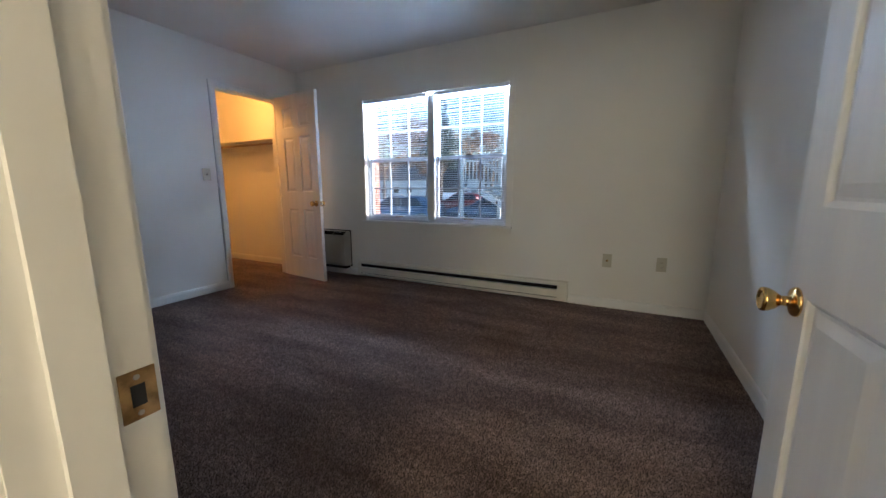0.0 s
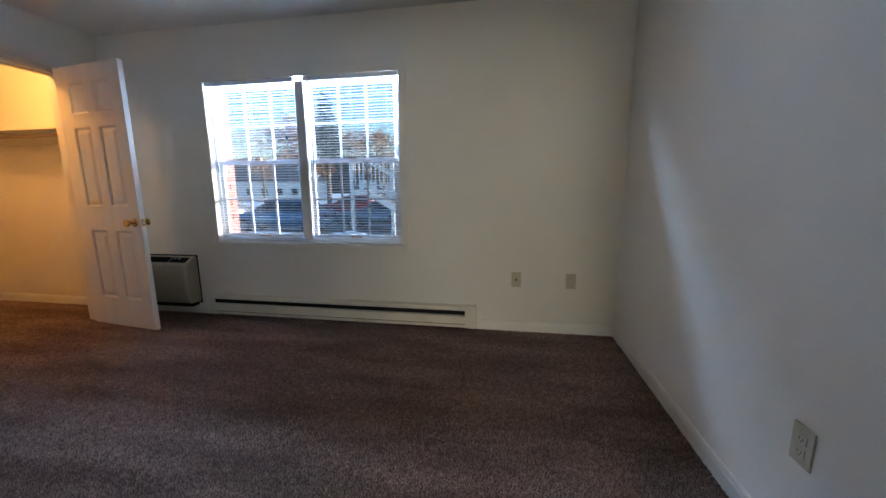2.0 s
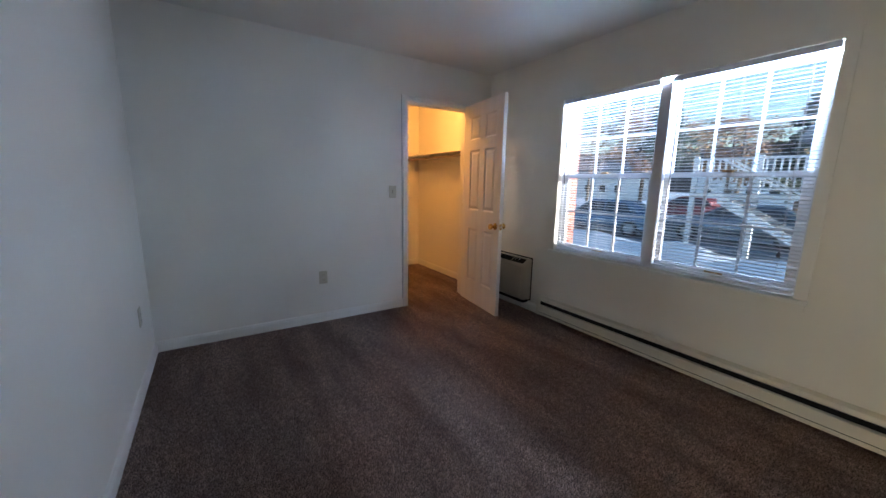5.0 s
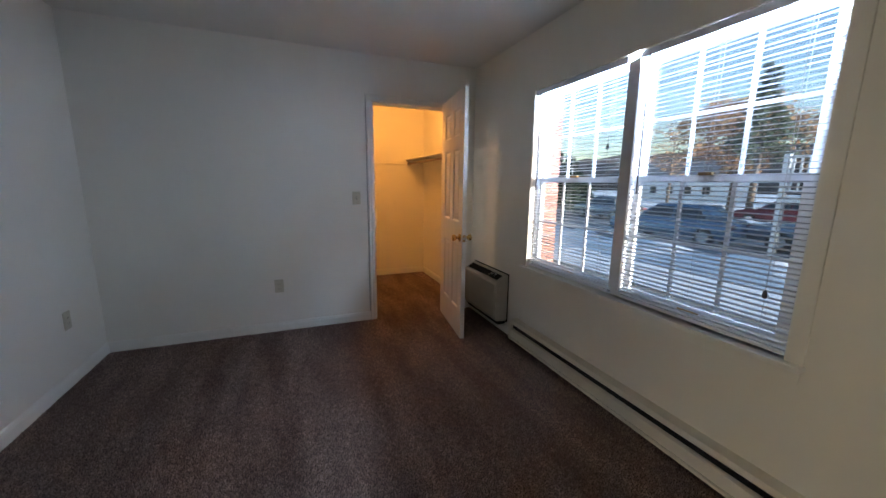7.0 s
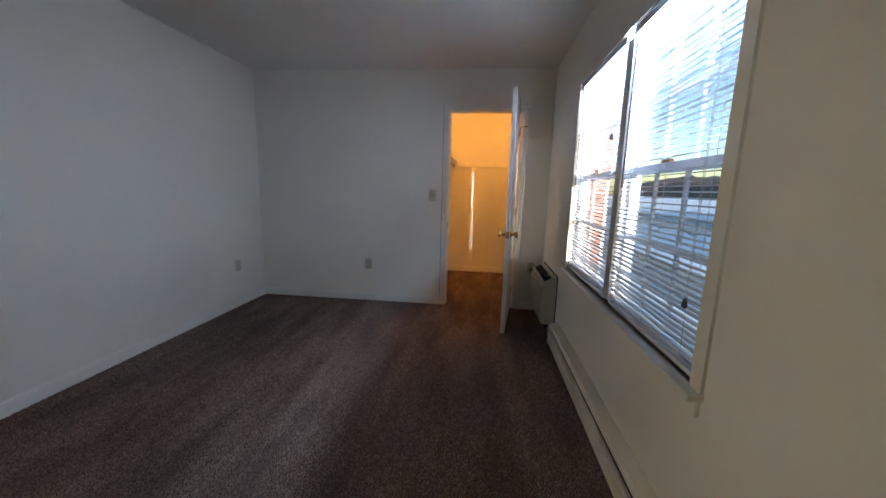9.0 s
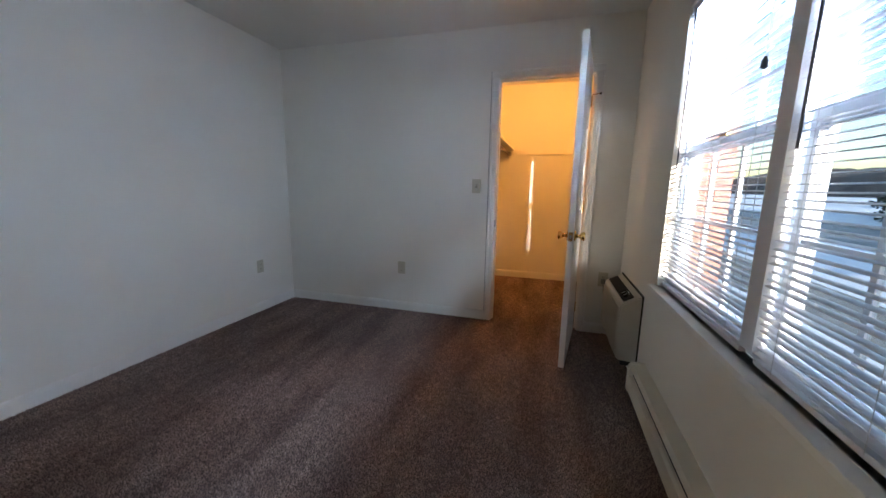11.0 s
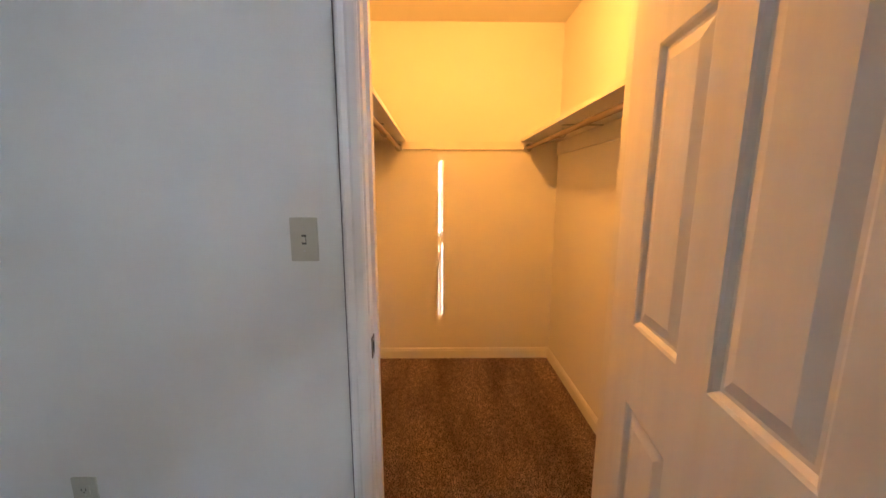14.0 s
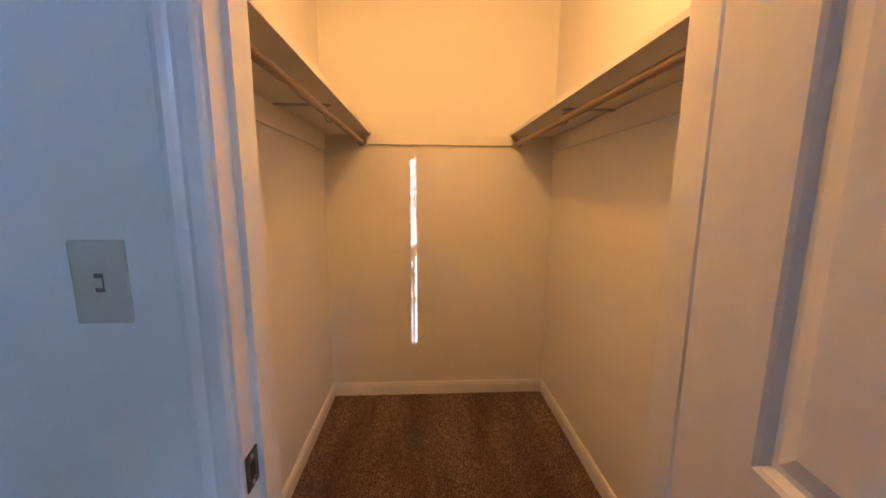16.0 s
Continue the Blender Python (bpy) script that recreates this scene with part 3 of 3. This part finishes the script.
# ---- outlets and switch ----


def wall_plate(name, m, kind, label):
    """A plate in the local x-z plane that faces local -y."""
    p = empty(name, m)
    part("plate", box(-0.036, 0.036, -0.006, 0, -0.058, 0.058, bevel=0.0025), M_PLATE, p)
    if kind == "duplex":
        for z in (-0.02, 0.02):
            r = part("receptacle", box(-0.017, 0.017, -0.0085, -0.006, z - 0.014, z + 0.014, bevel=0.002), M_PLATE, p)
            for x in (-0.0065, 0.0065):
                part("slot", box(x - 0.001, x + 0.001, -0.009, -0.0084, z - 0.003, z + 0.006), M_SLOT, r)
            part("slot", box(-0.002, 0.002, -0.009, -0.0084, z - 0.009, z - 0.005), M_SLOT, r)
        part("screw", lathe([(0.003, 0), (0.002, 0.0012)], 8, m=pose(0, -0.006, 0, 90, 0, 0)), M_SCREW, p)
    elif kind == "switch":
        part("toggle_slot", box(-0.006, 0.006, -0.0065, -0.0058, -0.013, 0.013), M_SLOT, p)
        part("toggle", extrude([(-0.006, -0.008), (-0.020, 0.004), (-0.018, 0.009), (-0.006, 0.006)], "x", -0.004, 0.004), M_PLATE, p)
        for z in (-0.03, 0.03):
            part("screw", lathe([(0.003, 0), (0.002, 0.0012)], 8, m=pose(0, -0.006, z, 90, 0, 0)), M_SCREW, p)
    elif kind == "jack":
        j = part("jack_socket", lathe([(0.010, 0), (0.008, 0.004), (0.006, 0.010), (0.003, 0.010)], 14, m=pose(0, -0.006, 0, 90, 0, 0)), M_BRASS, p, "brass cable socket")
    return tagged(p, label, "switch" if kind == "switch" else "outlet", group="" if kind == "switch" else "wall outlets")


wall_plate("light_switch", pose(XW, 2.143, 1.176, 0, 0, 90), "switch", "ivory toggle light switch beside the closet doorway")
wall_plate("wall_outlet", pose(XW, 1.455, 0.415, 0, 0, 90), "duplex", "ivory duplex outlet low on the wall")
wall_plate("wall_outlet", pose(-3.141, YS, 0.42, 0, 0, 180), "duplex", "ivory duplex outlet low on the wall")
wall_plate("wall_outlet", pose(0.398, YN, 0.42, 0, 0, 0), "duplex", "ivory duplex outlet low on the wall")
wall_plate("cable_jack", pose(-0.006, YN, 0.42, 0, 0, 0), "jack", "ivory wall plate with brass cable socket")
wall_plate("wall_outlet", pose(XE, 1.62, 0.40, 0, 0, -90), "duplex", "ivory duplex outlet low on the wall")
wall_plate("wall_outlet", pose(XW, 3.197, 0.455, 0, 0, 90), "duplex", "ivory outlet beside the air conditioner")

# ---- closet fittings ----
for nm, y0, y1, yr, yw, sgn in (("south", YC0, 2.272, 2.222, YC0, 1), ("north", 3.084, YC1, 3.130, YC1, -1)):
    sh = tagged(empty("closet_shelf"), "painted closet shelf on wall cleats, empty", "shelf", group="closet shelves")
    x0, x1 = XC, XW - 0.13
    part("board", box(x0, x1, y0, y1, 1.632, 1.652, bevel=0.002), M_SHELF, sh)
    ya, yb = sorted((yw, yw + sgn * 0.018))
    part("side_cleat", box(x0 + 0.02, x1, ya, yb, 1.542, 1.630), M_SHELF, sh)
    rd = tagged(empty("closet_rod"), "painted wooden hanging rod below the closet shelf", "closet rod", group="closet rods")
    part("pole", rod((x0 + 0.02, yr, 1.588), (x1, yr, 1.588), 0.0135, 18), M_ROD, rd)
    part("socket", lathe([(0.027, 0), (0.027, 0.012), (0.018, 0.014)], 18, m=pose(x0 + 0.02, yr, 1.588, 0, 90, 0)), M_SILVER, rd, "metal rod socket")
    bx = -4.53
    br = part("bracket", box(bx - 0.012, bx + 0.012, min(yr, yw), max(yr, yw), 1.626, 1.631), M_SILVER, rd, "steel shelf bracket")
    pts = [(bx, yr + 0.021 * math.cos(a), 1.588 + 0.021 * math.sin(a)) for a in [math.pi * (0.5 + 1.25 * k / 12 * sgn) for k in range(13)]]
    part("hook", tube(pts + [], 0.004, 6), M_SILVER, br)
structure("trim_closet_cleat", box(XC, XC + 0.018, 2.245, 3.108, 1.576, 1.631, bevel=0.002), M_SHELF, "painted cleat across the closet back wall", "trim")


def globe(name, x, y, label):
    g = empty(name, pose(x, y, CEIL))
    part("base", lathe([(0.07, 0), (0.07, -0.02), (0.05, -0.03)], 24), M_VINYL, g)
    part("collar", lathe([(0.035, -0.03), (0.03, -0.06)], 18), M_BRASS, g)
    tagged(g, label, "ceiling light")


globe("ceiling_light", -3.98, 2.66, "white ceiling lamp holder with bare bulb")
globe("ceiling_light", 0.3, -2.7, "white ceiling lamp holder with bare bulb")

# ---- outside ----
GZ = -0.75
structure("ground", box(-900, 900, YN + 0.25, 1500, GZ - 0.5, GZ), M_SNOW, "snow-covered lawn reaching the far hills", "ground")
structure("pavement", box(-40, 10, 6.6, 8.3, GZ, GZ + 0.02), M_CONCRETE, "grey cleared concrete path between snow strips", "pavement")
structure("road", box(-60, 30, 12.6, 21.5, GZ, GZ + 0.02), M_ASPHALT, "dark wet asphalt parking lot", "road")


def snow_bank(x0, x1, y, h, w, seed):
    rnd = random.Random(seed)
    bm = bmesh.new()
    nx, ny = int((x1 - x0) / 0.35), 8
    grid = []
    for i in range(nx + 1):
        row = []
        for j in range(ny + 1):
            v = j / ny
            x = x0 + (x1 - x0) * i / nx
            e = min(1, i / 3, (nx - i) / 3)
            z = h * e * math.sin(math.pi * v) * (0.7 + 0.6 * noise.noise((x * 0.7, v * 2, seed)))
            row.append(bm.verts.new((x, y + w * (v - 0.5), GZ + max(0, z))))
        grid.append(row)
    for i in range(nx):
        for j in range(ny):
            bm.faces.new((grid[i][j], grid[i + 1][j], grid[i + 1][j + 1], grid[i][j + 1]))
    ob = part("snow_bank", bm, M_SNOW, None, "", True)
    tagged(ob, "ploughed bank of white snow beside the road", "snow bank", kind="stuff")


snow_bank(-30, 6, 11.6, 0.5, 2.0, 3)
snow_bank(-40, 20, 22.6, 0.7, 2.4, 8)


def car(m, paint, label):
    c = empty("parked_car", m)
    lower = [(-2.2, 0.28), (-2.25, 0.62), (-2.1, 0.82), (-1.0, 0.92), (1.35, 0.95), (2.05, 0.90), (2.2, 0.6), (2.15, 0.28)]
    bm = extrude(lower, "y", -0.86, 0.86)
    bmesh.ops.bevel(bm, geom=list(bm.edges), offset=0.07, segments=2, affect='EDGES')
    part("body", bm, paint, c, "", True)
    bm = bmesh.new()
    low = [(-1.15, 0.90), (1.75, 0.92), (1.2, 1.40), (-0.35, 1.43)]
    a = [bm.verts.new((x, -0.78 if z < 1 else -0.6, z)) for x, z in low]
    b = [bm.verts.new((x, 0.78 if z < 1 else 0.6, z)) for x, z in low]
    for i in range(4):
        bm.faces.new((a[i], a[(i + 1) % 4], b[(i + 1) % 4], b[i]))
    bm.faces.new(a)
    bm.faces.new(b)
    bmesh.ops.recalc_face_normals(bm, faces=bm.faces)
    bmesh.ops.bevel(bm, geom=list(bm.edges), offset=0.05, segments=2, affect='EDGES')
    cab = part("cabin", bm, paint, c, "", True)
    for s in (-1, 1):
        for p in ([(-0.85, 0.97), (0.25, 0.97), (0.25, 1.34), (-0.38, 1.35)], [(0.33, 0.97), (1.4, 0.98), (1.1, 1.31), (0.33, 1.34)]):
            bm = bmesh.new()
            rr = []
            for off in (0.006, 0.016):
                rr.append([bm.verts.new((x, s * (0.78 - (z - 0.91) * 0.36 + off), z)) for x, z in p])
            for i in range(4):
                bm.faces.new((rr[0][i], rr[0][(i + 1) % 4], rr[1][(i + 1) % 4], rr[1][i]))
            bm.faces.new(rr[0])
            bm.faces.new(rr[1])
            part("side_window", bm, M_PANE, cab)
        for x in (-1.4, 1.4):
            w = part("wheel", lathe([(0.2, -0.1), (0.31, -0.1), (0.33, -0.07), (0.33, 0.07), (0.31, 0.1), (0.2, 0.1)], 20, m=pose(x, s * 0.78, 0.33, 90, 0, 0)), M_TYRE, c, "black tyre")
            part("rim", lathe([(0.2, -0.105), (0.17, -0.11), (0.05, -0.1)], 16, m=pose(x, s * 0.78, 0.33, 90 * s, 0, 0)), M_RIM, w)
        part("headlight", box(-2.24, -2.08, s * 0.62 - 0.16, s * 0.62 + 0.16, 0.62, 0.76, bevel=0.02), M_RIM, c)
        part("tail_light", box(2.06, 2.2, s * 0.66 - 0.14, s * 0.66 + 0.14, 0.66, 0.82, bevel=0.02), P_RED, c)
    return tagged(c, label, "car", group="parked cars")


P_BLUE = material("blue_car_paint", (0.16, 0.26, 0.40), 0.25, 0.3, vary=0.1)
P_GREY = material("grey_car_paint", (0.26, 0.31, 0.38), 0.25, 0.4, vary=0.1)
P_RED = material("red_car_paint", (0.16, 0.03, 0.035), 0.35, 0.2, vary=0.1)
P_SILVER = material("silver_car_paint", (0.35, 0.37, 0.40), 0.25, 0.6, vary=0.05)
car(pose(-9.8, 15.2, GZ + 0.02, 0, 0, 8), P_BLUE, "dark blue saloon car parked by the snow bank")
car(pose(-5.6, 17.0, GZ + 0.02, 0, 0, 12), P_GREY, "dark grey saloon car parked in the lot")
car(pose(-11.0, 25.6, GZ + 0.02, 0, 0, 6), P_RED, "red car parked at the far side of the lot")
car(pose(-17.5, 19.8, GZ + 0.02, 0, 0, -4), P_SILVER, "silver car parked at the far side of the lot")


# white house with balcony and outside stairs
def slab(parent, name, x0, x1, y0, y1, z0, z1, mat, label="", bevel=0.0):
    return part(name, box(x0, x1, y0, y1, z0, z1, bevel=bevel), mat, parent, label)


def stair_house(m):
    h = empty("apartment_house", m)
    w = slab(h, "wall", 0.2, 7.0, 3.0, 8.0, 0, 3.3, M_SIDING, "white clapboard siding")
    for k in range(14):
        z = 0.15 + 0.225 * k
        part("clapboard", box(0.18, 7.02, 2.975, 2.998, z, z + 0.205), M_SIDING, w)
    for x in (0.8, 2.9, 5.0):
        for z in (1.95,):
            wi = slab(h, "window", x, x + 1.0, 2.93, 2.97, z, z + 1.2, M_WOODW)
            part("pane", box(x + 0.07, x + 0.47, 2.92, 2.93, z + 0.07, z + 1.13), M_PANE, wi)
            part("pane", box(x + 0.53, x + 0.93, 2.92, 2.93, z + 0.07, z + 1.13), M_PANE, wi)
    bm = extrude([(2.6, 3.3), (8.4, 3.3), (5.5, 4.5)], "x", -0.1, 7.3)
    part("roof", bm, M_ROOF, h, "dark shingle roof with snow")
    slab(h, "balcony_floor", -2.0, 2.4, 1.2, 2.96, 1.72, 1.86, M_WOODW)
    for x in (-1.95, -0.5, 0.9, 2.3):
        slab(h, "post", x - 0.06, x + 0.06, 1.22, 1.34, 0, 2.88, M_WOODW)
    slab(h, "top_rail", -1.9, 2.25, 1.25, 1.31, 2.78, 2.84, M_WOODW)
    slab(h, "bottom_rail", -1.9, 2.25, 1.26, 1.30, 1.98, 2.02, M_WOODW)
    for k in range(28):
        x = -1.82 + 0.145 * k
        slab(h, "baluster", x - 0.02, x + 0.02, 1.262, 1.298, 2.02, 2.78, M_WOODW)
    for y in (0.15, 1.1):
        bm = extrude([(-1.0, 1.86), (-1.0, 1.62), (1.75, 0.0), (2.05, 0.0)], "y", y, y + 0.05)
        part("stringer", bm, M_WOODW, h)
        part("hand_rail", extrude([(-1.0, 2.76), (-1.0, 2.70), (1.95, 0.92), (1.95, 0.98)], "y", y, y + 0.05), M_WOODW, h)
    for k in range(9):
        x, z = -0.85 + 0.31 * k, 1.66 - 0.185 * k
        slab(h, "tread", x - 0.16, x + 0.16, 0.2, 1.1, z, z + 0.045, M_TREAD, "dark grey stair tread")
    return tagged(h, "white clapboard house with balcony and outside stairs", "house")


stair_house(pose(-3.4, 11.6, GZ, 0, 0, 4))


def far_house(m, w, d, z, label):
    h = empty("far_house", m)
    part("wall", box(0, w, 0, d, 0, z), M_SIDING, h)
    part("roof", extrude([(-0.4, z), (d + 0.4, z), (d / 2, z + d * 0.35)], "x", -0.4, w + 0.4), M_ROOF, h, "grey shingle roof")
    for k in range(int(w / 2.4)):
        x = 0.8 + 2.4 * k
        wi = part("window", box(x, x + 1.1, -0.05, -0.005, 1.0, 2.2), M_WOODW, h)
        part("pane", box(x + 0.1, x + 1.0, -0.07, -0.052, 1.1, 2.1), M_PANE, wi)
    tagged(h, label, "house")


far_house(pose(-44, 52, GZ, 0, 0, 10), 14, 8, 3.2, "long low white house far beyond the lot")
far_house(pose(-24, 58, GZ, 0, 0, -4), 12, 8, 3.4, "low pale house beyond the lot")


def leaf_cloud(bm, rnd, centre, radius, count, size, squash=0.8):
    for _ in range(count):
        d = Vector((rnd.gauss(0, 1), rnd.gauss(0, 1), rnd.gauss(0, 1))).normalized() * radius * rnd.random() ** 0.45
        d.z *= squash
        c = centre + d
        a = Vector((rnd.gauss(0, 1), rnd.gauss(0, 1), rnd.gauss(0, 1))).normalized() * size * rnd.uniform(0.6, 1.3)
        b = a.orthogonal().normalized() * size * rnd.uniform(0.35, 0.8)
        bm.faces.new([bm.verts.new(c + p) for p in (-a, b, a, -b)])


def tree(x, y, height, spread, leaf, seed, label, leaves=70, size=0.13, base=0.35, conifer=False):
    rnd = random.Random(seed)
    t = empty("tree", pose(x, y, GZ))
    bm = bmesh.new()
    r0 = height * 0.022
    rod((0, 0, -0.1), (0.1, 0, height * 0.45), r0, 10, bm, r0 * 0.7)
    rod((0.1, 0, height * 0.45), (0.0, 0.1, height * 0.95), r0 * 0.7, 8, bm, r0 * 0.12)
    crown = bmesh.new()
    n = 34 if conifer else 30
    for k in range(n):
        u = base + (0.97 - base) * k / (n - 1)
        a = k * 2.4 + rnd.uniform(-0.4, 0.4)
        reach = spread * ((1.05 - u) / (1.05 - base) if conifer else math.sin(math.pi * min(0.96, (u - base) / (1 - base) * 0.85 + 0.14))) * rnd.uniform(0.7, 1.1)
        p = Vector((0.1 * u, 0.05 * u, height * u))
        rise = -0.12 if conifer else rnd.uniform(0.25, 0.6)
        q = p + Vector((math.cos(a) * reach, math.sin(a) * reach, reach * rise))
        rod(p, q, r0 * 0.28 * (1.1 - u), 5, bm, r0 * 0.05)
        for f in (0.45, 0.7, 0.95):
            e = p.lerp(q, f) + Vector((rnd.uniform(-1, 1), rnd.uniform(-1, 1), rnd.uniform(-0.4, 0.6))) * reach * 0.22
            rod(p.lerp(q, f * 0.8), e, r0 * 0.07, 4, bm, r0 * 0.02)
            if leaves:
                leaf_cloud(crown, rnd, e, reach * 0.30 + 0.12, leaves, size)
    part("trunk", bm, M_BARK, t)
    if leaves:
        part("crown", crown, leaf, t)
    else:
        crown.free()
    tagged(t, label, "tree")


tree(-16.5, 30, 7.8, 3.6, M_LEAFA, 5, "broad tree with brown autumn leaves", 60, 0.15)
tree(-11.8, 33, 6.8, 3.2, M_LEAFA, 9, "broad tree with sparse brown leaves", 34, 0.13)
tree(-12.6, 25.0, 8.6, 1.9, M_LEAFG, 12, "tall dark evergreen tree with a bare lower trunk", 30, 0.12, 0.45, True)
tree(-8.0, 34, 8.2, 2.4, M_LEAFG, 14, "dark pointed evergreen tree beyond the lot", 60, 0.16, 0.2, True)
tree(-28.0, 24, 5.2, 2.6, M_LEAFG, 15, "dark dense evergreen by the road", 80, 0.17, 0.12, True)
tree(-24.0, 22, 4.4, 2.3, M_LEAFG, 25, "dark dense evergreen by the road", 80, 0.17, 0.12, True)
tree(-9.5, 28, 7.0, 3.0, M_LEAFA, 18, "bare branching winter tree", 0)
tree(-30, 42, 9.0, 4.0, M_LEAFA, 21, "bare branching winter tree", 8, 0.14)
tree(-5.2, 30, 8.5, 3.4, M_LEAFA, 22, "bare branching winter tree", 4, 0.13)

# wooded hills on the horizon
bm = bmesh.new()
prev = None
for i in range(161):
    x = -420 + 5.0 * i
    h = 9 + 7 * noise.noise((x * 0.008, 2.0, 0)) + 3 * noise.noise((x * 0.05, 5.0, 0)) + 1.6 * noise.noise((x * 0.25, 7.0, 0))
    cur = [bm.verts.new((x, 150 + 60 * v + 10 * noise.noise((x * 0.03, v, 1)), GZ + (h + 12 * v) * min(1, v * 3))) for v in (0, 0.2, 0.4, 0.7, 1.0)]
    if prev:
        for j in range(4):
            bm.faces.new((prev[j], cur[j], cur[j + 1], prev[j + 1]))
    prev = cur
structure("backdrop_hills", bm, M_HILL, "far low hills with bare brown woods", "backdrop")

# ---- bricks of the window's reveal ----
z, k = WZ0 - 0.03, 0
while z < WZ1 - 0.06:
    for y in ((3.426, 3.493), (3.503, 3.57)) if k % 2 else ((3.426, 3.57),):
        part("brick", box(WX0 - 0.002, WX0 + 0.008, y[0], y[1], z, z + 0.057, bevel=0.002), M_BRICK, skin)
        part("brick", box(WX1 - 0.008, WX1 + 0.002, y[0], y[1], z, z + 0.057, bevel=0.002), M_BRICK, skin)
    z += 0.067
    k += 1
part("brick_sill", box(WX0, WX1, 3.426, 3.60, WZ0 - 0.03, WZ0 - 0.002, bevel=0.004), M_CONCRETE, skin, "pale outer window sill")

# ---- carpet pile: leaning tufts over the bedroom and the closet ----
rng = np.random.default_rng(4)
areas = ((XW, XE, YD, YN, 0.0066), (XC, XW, YC0, YC1, 0.0066), (-0.6, 0.6, -0.9, YD, 0.010))
roots = []
for x0, x1, y0, y1, gap in areas:
    gx, gy = np.meshgrid(np.arange(x0, x1, gap), np.arange(y0, y1, gap))
    p = np.stack([gx.ravel(), gy.ravel()], 1) + rng.uniform(-0.5, 0.5, (gx.size, 2)) * gap
    roots.append(p)
roots = np.concatenate(roots)
n = len(roots)
lean_a = 6.28 * (0.5 + 0.5 * np.sin(roots[:, 0] * 2.1 + 1.7 * np.sin(roots[:, 1] * 3.0))) * 0.3 + rng.normal(0, 1.3, n)
lean = np.stack([np.cos(lean_a), np.sin(lean_a)], 1) * rng.uniform(0.001, 0.006, (n, 1))
height = rng.uniform(0.006, 0.0115, n)
turn = rng.uniform(0, 6.28, n)
co = np.zeros((n, 4, 3), np.float32)
for k in range(3):
    a = turn + k * 2.0944
    co[:, k, 0] = roots[:, 0] + 0.0040 * np.cos(a)
    co[:, k, 1] = roots[:, 1] + 0.0040 * np.sin(a)
    co[:, k, 2] = 0.0005
co[:, 3, :2] = roots + lean
co[:, 3, 2] = height
tri = np.array([[0, 1, 3], [1, 2, 3], [2, 0, 3]])
idx = (np.arange(n)[:, None, None] * 4 + tri[None]).reshape(-1).astype(np.int32)
mesh = bpy.data.meshes.new("carpet_pile")
mesh.vertices.add(n * 4)
mesh.vertices.foreach_set("co", co.reshape(-1))
mesh.loops.add(n * 9)
mesh.loops.foreach_set("vertex_index", idx)
mesh.polygons.add(n * 3)
mesh.polygons.foreach_set("loop_start", np.arange(0, n * 9, 3, dtype=np.int32))
mesh.update(calc_edges=True)
mesh.materials.append(M_PILE)
tagged(new("carpet_pile", mesh), "dark brown tufted carpet pile on the floor", "carpet", kind="stuff")
